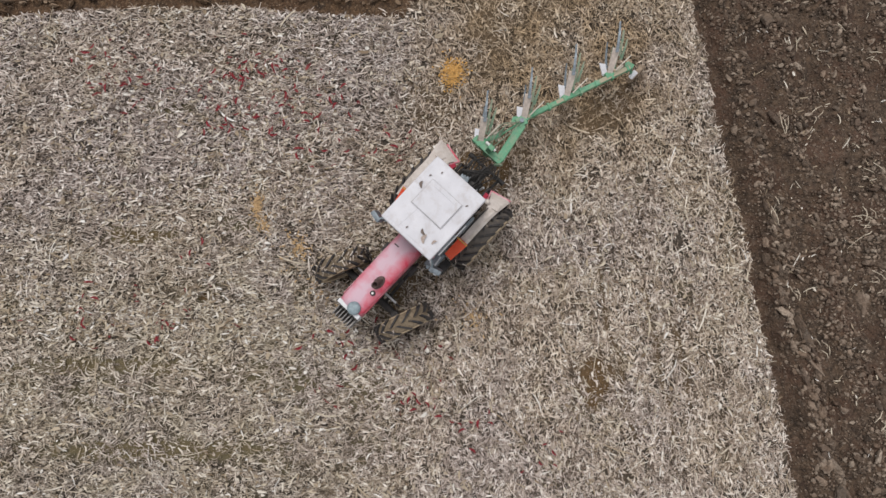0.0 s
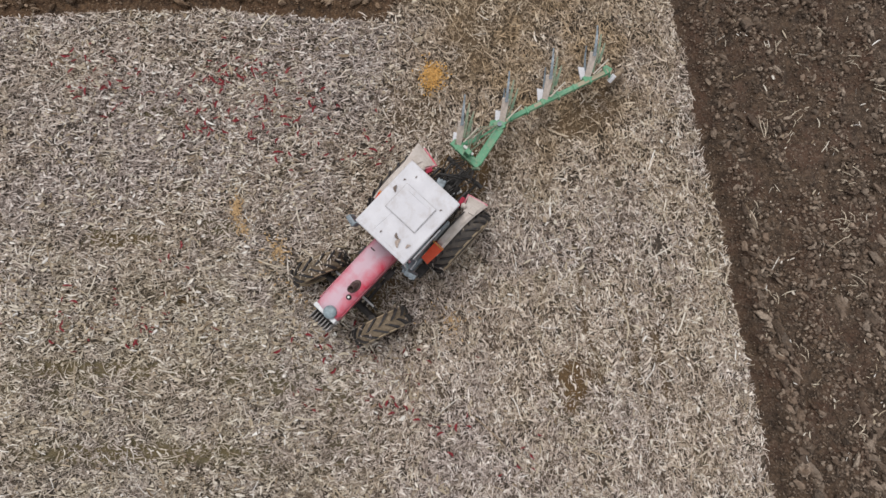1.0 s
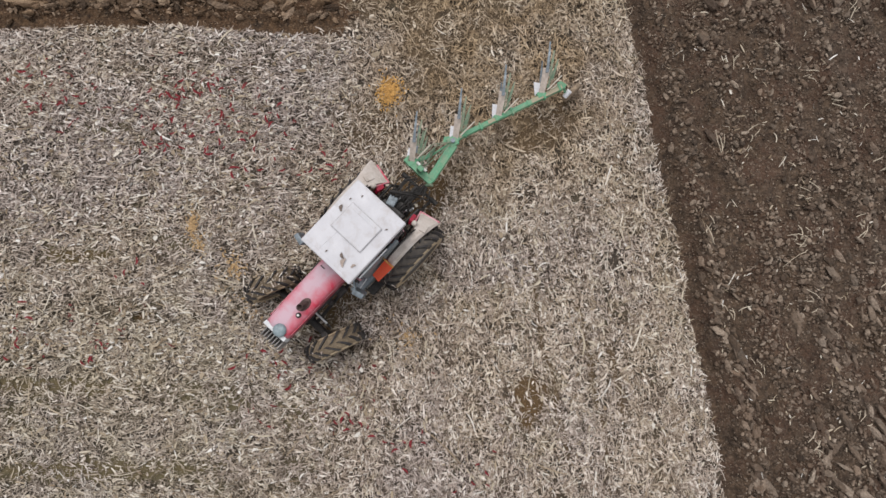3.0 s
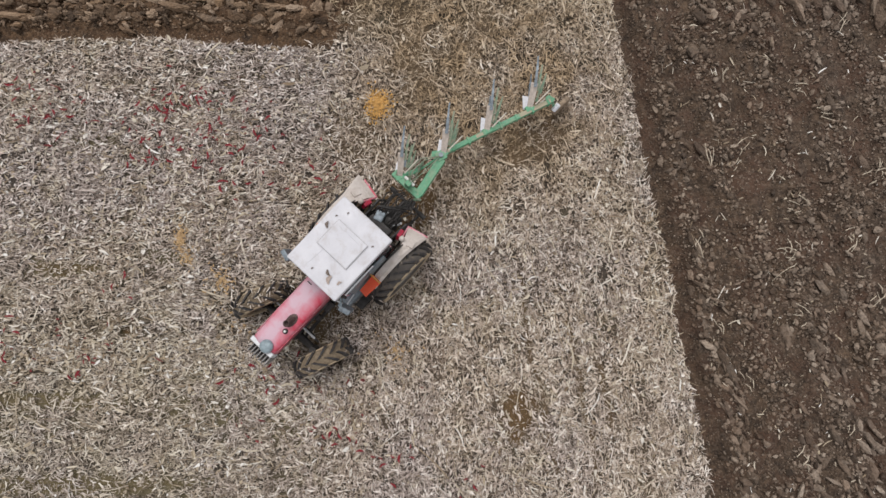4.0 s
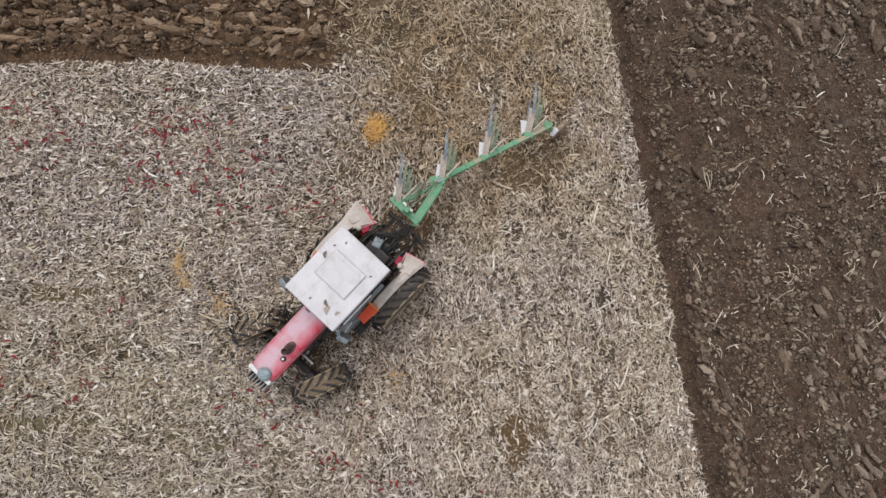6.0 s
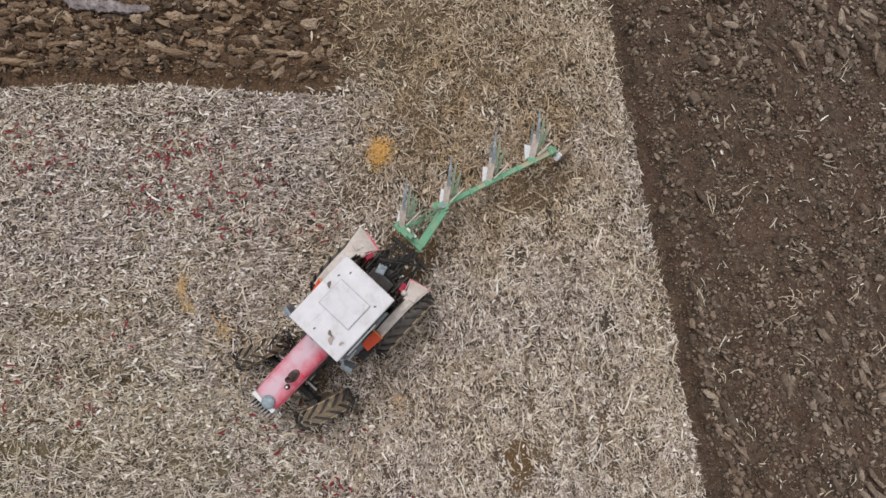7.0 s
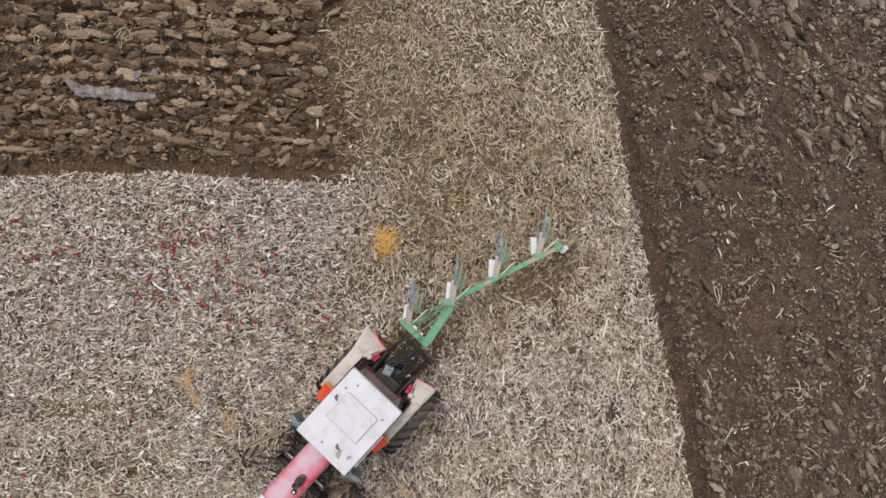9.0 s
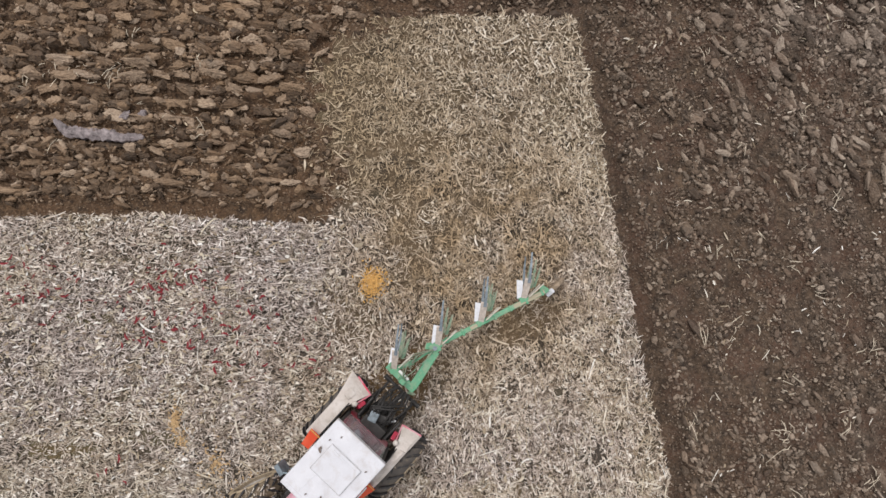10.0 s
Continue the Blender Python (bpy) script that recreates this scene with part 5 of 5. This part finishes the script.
def build_plough(P):
    o = Vector((-0.5, 2.3, 0.0))
    zb = 0.95

    def at(x, y, z):
        return Vector((x, y, z)) - o
    bm = bmesh.new()
    add_bar(bm, at(-1.03, 2.57, zb), at(-0.50, 2.06, zb), 0.15, 0.12, 0.012)
    add_bar(bm, at(-0.78, 2.33, zb - 0.35), at(-0.72, 2.27, zb + 0.4), 0.1, 0.12, 0.012)
    part("headstock", bm, M_GREEN, P, "green welded headstock")
    bm = bmesh.new()
    add_bar(bm, at(-0.54, 2.12, zb + 0.006), at(-0.07, 2.84, zb + 0.006), 0.17, 0.12, 0.012)
    add_box(bm, (0.2, 0.2, 0.14), Matrix.Translation(at(-0.09, 2.90, zb + 0.012)) @ pose(0, 0, 0, 0, 0, 30), 0.02)
    part("swing_arm", bm, M_GREEN, P)
    bm = bmesh.new()
    add_bar(bm, at(-0.16, 2.90, zb), at(2.16, 4.05, zb), 0.10, 0.11, 0.012)
    beam = part("main_beam", bm, M_GREEN, P, "long green beam, scuffed")
    bm = bmesh.new()
    add_rod(bm, at(-0.86, 2.50, zb + 0.02), at(-0.52, 2.62, zb + 0.02), 0.05)
    add_rod(bm, at(-0.52, 2.62, zb + 0.02), at(-0.15, 2.86, zb + 0.02), 0.024)
    part("ram", bm, M_GREEN, P)
    bm = bmesh.new()
    add_rod(bm, at(-0.80, 2.46, zb + 0.1), at(-0.62, 2.28, zb + 0.1), 0.03)
    part("tie_rod", bm, M_WHITE, P)
    d = Vector((0.855, 0.465, 0)).normalized()
    side = Vector((-d.y, d.x, 0))
    for i in range(4):
        base = Vector((-0.91 + 0.87 * i, 2.48 + 0.468 * i, zb)) - o
        for up in (1, -1):
            body = new("plough_body")
            body.parent = P
            body.matrix_local = Matrix.Translation(base)
            tagged(body, "plough body with slatted mouldboard")

            def q(x, y, z):
                return Vector((x, y, z * up))
            bm = bmesh.new()
            # leg: a broad flat plate leaning outwards
            sh = 0.0 if up > 0 else -0.075
            a, b = q(sh, 0.0, 0.03), q(0.055 + sh, 0.38, 0.40)
            wv = Vector((0.066, -0.012, 0))
            th = Vector((0, -0.014, 0.014 * up))
            add_loft(bm, [[a - wv * 0.8 - th, a + wv * 0.8 - th, a + wv * 0.8 + th, a - wv * 0.8 + th], [b - wv - th, b + wv - th, b + wv + th, b - wv + th]])
            bmesh.ops.recalc_face_normals(bm, faces=bm.faces[:])
            part("leg", bm, M_TAN if up > 0 else M_STEEL, body, "flat tan steel leg" if up > 0 else "bright worn steel plate")
            for k in range(3):
                bm = bmesh.new()
                rows = []
                for j in range(5):
                    u = j / 4
                    c = q(0.06 + 0.058 * k + (0.06 + 0.035 * k) * u, 0.30 + (0.60 - 0.1 * k) * u - 0.04 * k, 0.40 + 0.10 * math.sin(u * 2.4) - 0.09 * k)
                    hw = 0.032 * (1 - 0.55 * u)
                    rows.append([c + Vector((-hw, 0, 0)), c + Vector((hw, 0, 0.01 * up)), c + Vector((hw, 0, 0.02 * up)), c + Vector((-hw, 0, 0.01 * up))])
                add_loft(bm, rows)
                bmesh.ops.recalc_face_normals(bm, faces=bm.faces[:])
                part("mouldboard_slat", bm, M_BLUE if k == 0 else M_SLATGREEN, body)
            bm = bmesh.new()
            add_bar(bm, q(0.1, 0.04, 0.14), q(0.38, 0.30, 0.26), 0.024, 0.024, 0.005)
            part("stay", bm, M_PALE, body)
            bm = bmesh.new()
            add_plate(bm, [(-0.09, -0.05), (0.09, -0.05), (0.08, 0.06), (-0.08, 0.06)], 0.05, Matrix.Translation(q(0, -0.01, 0.042)) @ pose(0, 0, 0, 0, 0, 28))
            part("clamp", bm, M_GREEN, body)
    for k in range(7):
        bm = bmesh.new()
        c = at(0.15 + 0.32 * k, 3.054 + 0.1587 * k, zb)
        add_box(bm, (0.05, 0.15 if k % 2 else 0.12, 0.15), Matrix.Translation(c) @ pose(0, 0, 0, 0, 0, 26.4), 0.01, 1)
        part("bracket", bm, M_GREEN, beam)
    # dried mud along the tail of the beam
    for a, b, wide in ((1.5, 2.12, 0.085), (0.62, 0.86, 0.07), (-0.02, 0.08, 0.08)):
        bm = bmesh.new()
        u0, u1 = (a + 0.16) / 2.46, (b + 0.16) / 2.46
        add_bar(bm, at(a, 2.90 + 1.22 * u0, zb + 0.054), at(b, 2.90 + 1.22 * u1, zb + 0.054), wide, 0.012, 0.004)
        part("mud_crust", bm, M_BEAMMUD, beam, "tan crust of dried mud")
    # tail bracket, hinge plates and hoses
    bm = bmesh.new()
    add_plate(bm, [(-0.05, -0.05), (0.1, -0.05), (0.14, 0.02), (0.02, 0.1), (-0.05, 0.06)], 0.03, Matrix.Translation(at(2.08, 4.06, zb + 0.01)))
    part("tail_bracket", bm, M_GREEN, P)
    bm = bmesh.new()
    add_rod(bm, at(-0.09, 2.9, zb - 0.1), at(-0.09, 2.9, zb + 0.14), 0.045, None, 18)
    part("pivot_pin", bm, M_BLUE, P)
    bm = bmesh.new()
    add_plate(bm, [(-0.1, -0.05), (0.0, -0.06), (0.07, 0.02), (0.04, 0.08), (-0.06, 0.07)], 0.03, Matrix.Translation(at(-0.2, 2.93, zb + 0.02)))
    part("hinge_plate", bm, M_GREEN, P)
    for x0, y0, x1, y1 in ((-1.0, 2.42, -0.92, 2.62), (-0.62, 2.02, -0.5, 2.0), (-0.6, 2.5, -0.45, 2.75)):
        bm = bmesh.new()
        add_bar(bm, at(x0, y0, zb - 0.02), at(x1, y1, zb + 0.1), 0.05, 0.08, 0.01)
        part("lug_plate", bm, M_SLATGREEN, P)
    for k, (bow, lift) in enumerate(((0.1, 0.1), (0.16, 0.14), (-0.06, 0.12))):
        bm = bmesh.new()
        pts = [at(-0.72, 2.3, zb + 0.16), at(-0.55 - bow, 2.5 + bow * 0.4, zb + 0.1 + lift), at(-0.32 - bow, 2.72 + bow * 0.5, zb + 0.08 + lift), at(-0.1, 2.88, zb + 0.1)]
        for a, b in zip(pts, pts[1:]):
            add_rod(bm, a, b, 0.011, None, 8)
        part("hydraulic_hose", bm, M_SLATGREEN, P)
    # depth wheel at the tail
    bm = bmesh.new()
    add_bar(bm, at(2.15, 4.06, zb), at(2.36, 4.06, 0.26), 0.06, 0.05, 0.01)
    part("wheel_arm", bm, M_GREEN, P)
    bm = bmesh.new()
    add_lathe(bm, [(0.0, -0.04), (0.15, -0.04), (0.21, -0.05), (0.24, -0.03), (0.245, 0.0), (0.24, 0.03), (0.21, 0.05), (0.15, 0.04), (0.0, 0.04)], 28,
              Matrix.Translation(at(2.47, 4.17, 0.26)) @ pose(0, 0, 0, 90, 0, 43))
    part("depth_wheel", bm, M_MUD, P, "mud-caked depth wheel", True)
    bm = bmesh.new()
    add_rod(bm, at(2.26, 3.98, 0.55), at(2.34, 4.06, 0.66), 0.055)
    part("spring_canister", bm, M_STEEL, P)


build_plough(PLOUGH)


# ---------------------------------------------------------------- small things
def leaf_mesh(name, seed, length, width, material):
    """A curled leaf: a folded blade with a pointed tip."""
    r = random.Random(seed)
    bm = bmesh.new()
    rows = []
    for k in range(6):
        u = k / 5
        w = width * math.sin(math.pi * (0.08 + 0.88 * u)) ** 0.8 * 0.5
        bend = 0.25 * length * math.sin(u * 2.6 + r.uniform(-0.3, 0.3))
        z = 0.18 * length * u * u
        x = length * (u - 0.5)
        rows.append([(x, bend - w, z + w * 0.5), (x, bend, z), (x, bend + w, z + w * 0.6)])
    up = [[bm.verts.new(p) for p in row] for row in rows]
    dn = [[bm.verts.new((p[0], p[1], p[2] - 0.002)) for p in row] for row in rows]
    for k in range(5):
        for i in range(2):
            bm.faces.new((up[k][i], up[k + 1][i], up[k + 1][i + 1], up[k][i + 1]))
            bm.faces.new((dn[k][i], dn[k][i + 1], dn[k + 1][i + 1], dn[k + 1][i]))
    bmesh.ops.recalc_face_normals(bm, faces=bm.faces[:])
    me = bpy.data.meshes.new(name)
    bm.to_mesh(me)
    bm.free()
    me.materials.append(material)
    return me


def red_leaves():
    """Dark red leaf scraps, in loose drifts on the straw."""
    shapes = [leaf_mesh("red_leaf", 300 + k, 0.15, 0.045, M_REDLEAF) for k in range(5)]
    r = random.Random(11)
    drifts = ((-5.9, 4.1, 9), (-5.5, 4.3, 5), (-6.3, 3.4, 5), (-9.0, 4.6, 3), (-8.7, 4.0, 4), (-2.85, 2.7, 5), (-4.8, 2.9, 4), (-5.9, 3.2, 5),
              (-3.7, 3.6, 4), (-4.3, 2.4, 3), (-2.1, -2.85, 4), (-1.1, -3.1, 4), (-4.1, -1.5, 4), (-6.9, 0.4, 2), (-9.3, -0.9, 3), (-7.6, -1.3, 3), (-3.3, -1.4, 3), (0.4, -3.9, 3), (-4.9, 3.5, 3))
    for cx, cy, n in drifts:
        for _ in range(2 * n):
            x, y = r.gauss(cx, 0.3), r.gauss(cy, 0.22)
            z = float(ground_z(np.array([x]), np.array([y]))[0])
            ob = new("red_leaf", shapes[r.randrange(5)])
            k = r.uniform(0.6, 1.25)
            ob.matrix_world = pose(x, y, z + 0.165, r.gauss(0, 12), r.gauss(0, 12), r.uniform(0, 360)) @ Matrix.Diagonal((k, k, k, 1))
            tagged(ob, "dark red withered leaf lying on straw", "leaf", "red leaves on the stubble")


red_leaves()


def red_drift(x, y):
    k = np.maximum(spot(x, y, -5.6, 3.9, 1.9, 1.0), 0.7 * spot(x, y, -8.7, 4.2, 1.1, 0.8))
    k = np.maximum(k, 0.5 * spot(x, y, -3.4, 3.0, 1.3, 0.8))
    k = np.maximum(k, np.maximum(0.5 * spot(x, y, -3.0, -2.3, 2.4, 0.9), 0.4 * spot(x, y, -8.0, -0.9, 2.4, 0.7)))
    return k * np.clip(0.3 + 1.3 * lattice(x, y, 0.3, 47), 0, 1) * on_stubble(x, y)


tagged(new("red_scraps", straw_mesh("red_scraps", 9000, (-11, 0, -4.5, 5.9), 0.075, 0.034, mat_plain("red_scrap", (0.16, 0.024, 0.024), 0.75, 0.0, 0.7, 9), 55, red_drift, 0.2, 0.4)),
       "small dark red leaf scraps among the straw", "leaf", kind="stuff")


def roof_litter():
    """Dead leaves and mud blown onto the cab roof."""
    brown = mat_plain("dead_leaf_brown", (0.17, 0.135, 0.115), 0.8, 0.0, 0.4, 25)
    grey = mat_plain("dried_mud_smear", (0.4, 0.33, 0.29), 0.9, 0.0, 0.25, 18)
    rot = math.radians(-132.8)
    c, s = math.cos(rot), math.sin(rot)
    for k, (lx, ly, turn, size, mat) in enumerate(((0.84, 0.16, 100, 0.12, brown), (0.26, -0.42, 70, 0.12, brown), (0.86, 0.42, 20, 0.1, grey), (0.92, 0.26, 60, 0.16, grey),
                                                  (0.02, 0.40, 0, 0.05, brown), (-0.12, -0.3, 40, 0.05, brown), (0.98, -0.1, 20, 0.05, brown), (0.05, -0.42, 10, 0.05, brown))):
        me = leaf_mesh("dead_leaf", 400 + k, size, size * 0.45, mat)
        ob = new("dead_leaf", me)
        ob.matrix_world = pose(-1.53 + lx * c - ly * s, 1.185 + lx * s + ly * c, 2.632, 0, 0, turn)
        tagged(ob, "brown dead leaf stuck on the white cab roof", "leaf", "leaves on the roof")


roof_litter()


def chaff_mesh(name, n, cx, cy, rx, ry, seed, material):
    """A drift of short, flat chaff."""
    r = np.random.default_rng(seed)
    a, d = r.uniform(0, 2 * math.pi, n), np.abs(r.normal(0, 0.65, n))
    x, y = cx + rx * d * np.cos(a), cy + ry * d * np.sin(a)
    t, L, W = r.uniform(0, math.pi, n), r.uniform(0.012, 0.036, n), r.uniform(0.005, 0.013, n)
    z = ground_z(x, y) + r.uniform(0.05, 0.125, n)
    ux, uy = np.cos(t) * L, np.sin(t) * L
    vx, vy = -np.sin(t) * W, np.cos(t) * W
    lean = r.normal(0, 0.012, n)
    verts = np.stack([np.stack([x - ux - vx, y - uy - vy, z - lean], -1), np.stack([x + ux - vx, y + uy - vy, z + lean], -1),
                      np.stack([x + ux + vx, y + uy + vy, z + lean + 0.004], -1), np.stack([x - ux + vx, y - uy + vy, z - lean + 0.004], -1)], 1)
    return arrays_mesh(name, verts.reshape(-1, 3), np.arange(4 * n).reshape(-1, 4), material)


for k, (cx, cy, rx, ry, n) in enumerate(((-1.45, 4.27, 0.22, 0.26, 1100), (-5.60, 1.32, 0.12, 0.32, 260), (-5.45, 0.95, 0.14, 0.2, 70), (-4.72, 0.45, 0.3, 0.36, 130), (-4.2, -0.2, 0.4, 0.4, 90), (-1.05, -1.0, 0.5, 0.4, 90))):
    tagged(new("orange_chaff", chaff_mesh("orange_chaff", n, cx, cy, rx, ry, 500 + k, M_ORANGESOIL if k == 0 else M_TANCHAFF)), "drift of orange chaff on the straw", "chaff", kind="stuff")


def straw_tufts():
    """Loose tufts of pale stalks lying on the ploughed soil."""
    r = random.Random(23)
    places = ((8.78, 6.12, 62, 4, 0.3), (7.2, 1.03, 20, 14, 0.26), (5.67, 3.15, 115, 4, 0.28), (8.46, 1.25, 100, 6, 0.24), (7.43, 2.01, -20, 4, 0.22), (6.4, 3.21, 60, 5, 0.2), (5.35, 1.25, 40, 5, 0.22),
              (9.29, 2.79, 80, 8, 0.3), (7.42, -0.26, 10, 6, 0.25), (6.9, 5.2, -35, 4, 0.36), (6.1, 5.0, 70, 3, 0.22), (8.2, 4.0, -30, 4, 0.34), (7.7, 4.6, 25, 4, 0.24), (5.9, 5.9, 20, 2, 0.26), (9.1, 0.1, 75, 6, 0.3),
              (6.3, -1.6, 110, 4, 0.24), (7.3, -3.2, 95, 6, 0.28), (8.3, -2.6, 70, 5, 0.26), (5.7, -0.5, 130, 4, 0.22), (6.7, 7.2, 60, 3, 0.25), (8.1, 7.9, 120, 4, 0.28), (6.0, 9.4, 75, 3, 0.3), (7.6, 10.0, 110, 5, 0.26),
              (-7.29, 8.93, 15, 9, 0.3), (-8.74, 8.93, 60, 8, 0.22), (-7.95, 8.95, 110, 8, 0.24), (-6.56, 8.17, -20, 4, 0.2), (-5.29, 7.76, 50, 8, 0.24), (-5.95, 7.85, -25, 6, 0.22), (-5.47, 9.19, 75, 7, 0.26), (-9.3, 8.85, 40, 5, 0.24),
              (-8.5, 7.4, 10, 3, 0.2), (-4.6, 9.6, 80, 4, 0.22), (-6.9, 9.9, 85, 4, 0.28))
    for cx, cy, turn, n, long in places:
        tuft = thing("straw_tuft", pose(cx, cy, 0), "loose tuft of pale dry stalks on dark ploughed soil", "straw tuft", "straw tufts on the soil")
        for _ in range(n):
            a = radians(turn + r.gauss(0, 60 if n > 4 else 28))
            x, y, half = r.gauss(0, 0.03 * n ** 0.6), r.gauss(0, 0.04 * n ** 0.6), long * min(1.0, r.lognormvariate(-1.05, 0.5))
            kink, up = r.gauss(0, 0.25), r.uniform(0.0, 0.05)
            z = float(ground_z(np.array([cx + x]), np.array([cy + y]))[0]) + 0.075 + r.uniform(0, 0.05)
            p0 = Vector((x - half * math.cos(a), y - half * math.sin(a), z - 0.02))
            p1 = Vector((x, y, z + up))
            p2 = Vector((x + half * math.cos(a + kink), y + half * math.sin(a + kink), z - 0.01))
            thick = r.uniform(0.006, 0.011)
            bm = bmesh.new()
            rings = []
            for c, way, rad in ((p0, p1 - p0, thick * 0.7), (p1, p2 - p0, thick), (p2, p2 - p1, thick * 0.5)):
                side = Vector((-way.y, way.x, 0)).normalized() * rad
                rings.append([c + side, c + Vector((0, 0, rad)), c - side, c - Vector((0, 0, rad))])
            add_loft(bm, rings)
            bmesh.ops.recalc_face_normals(bm, faces=bm.faces[:])
            part("stalk", bm, M_TUFT, tuft)


straw_tufts()
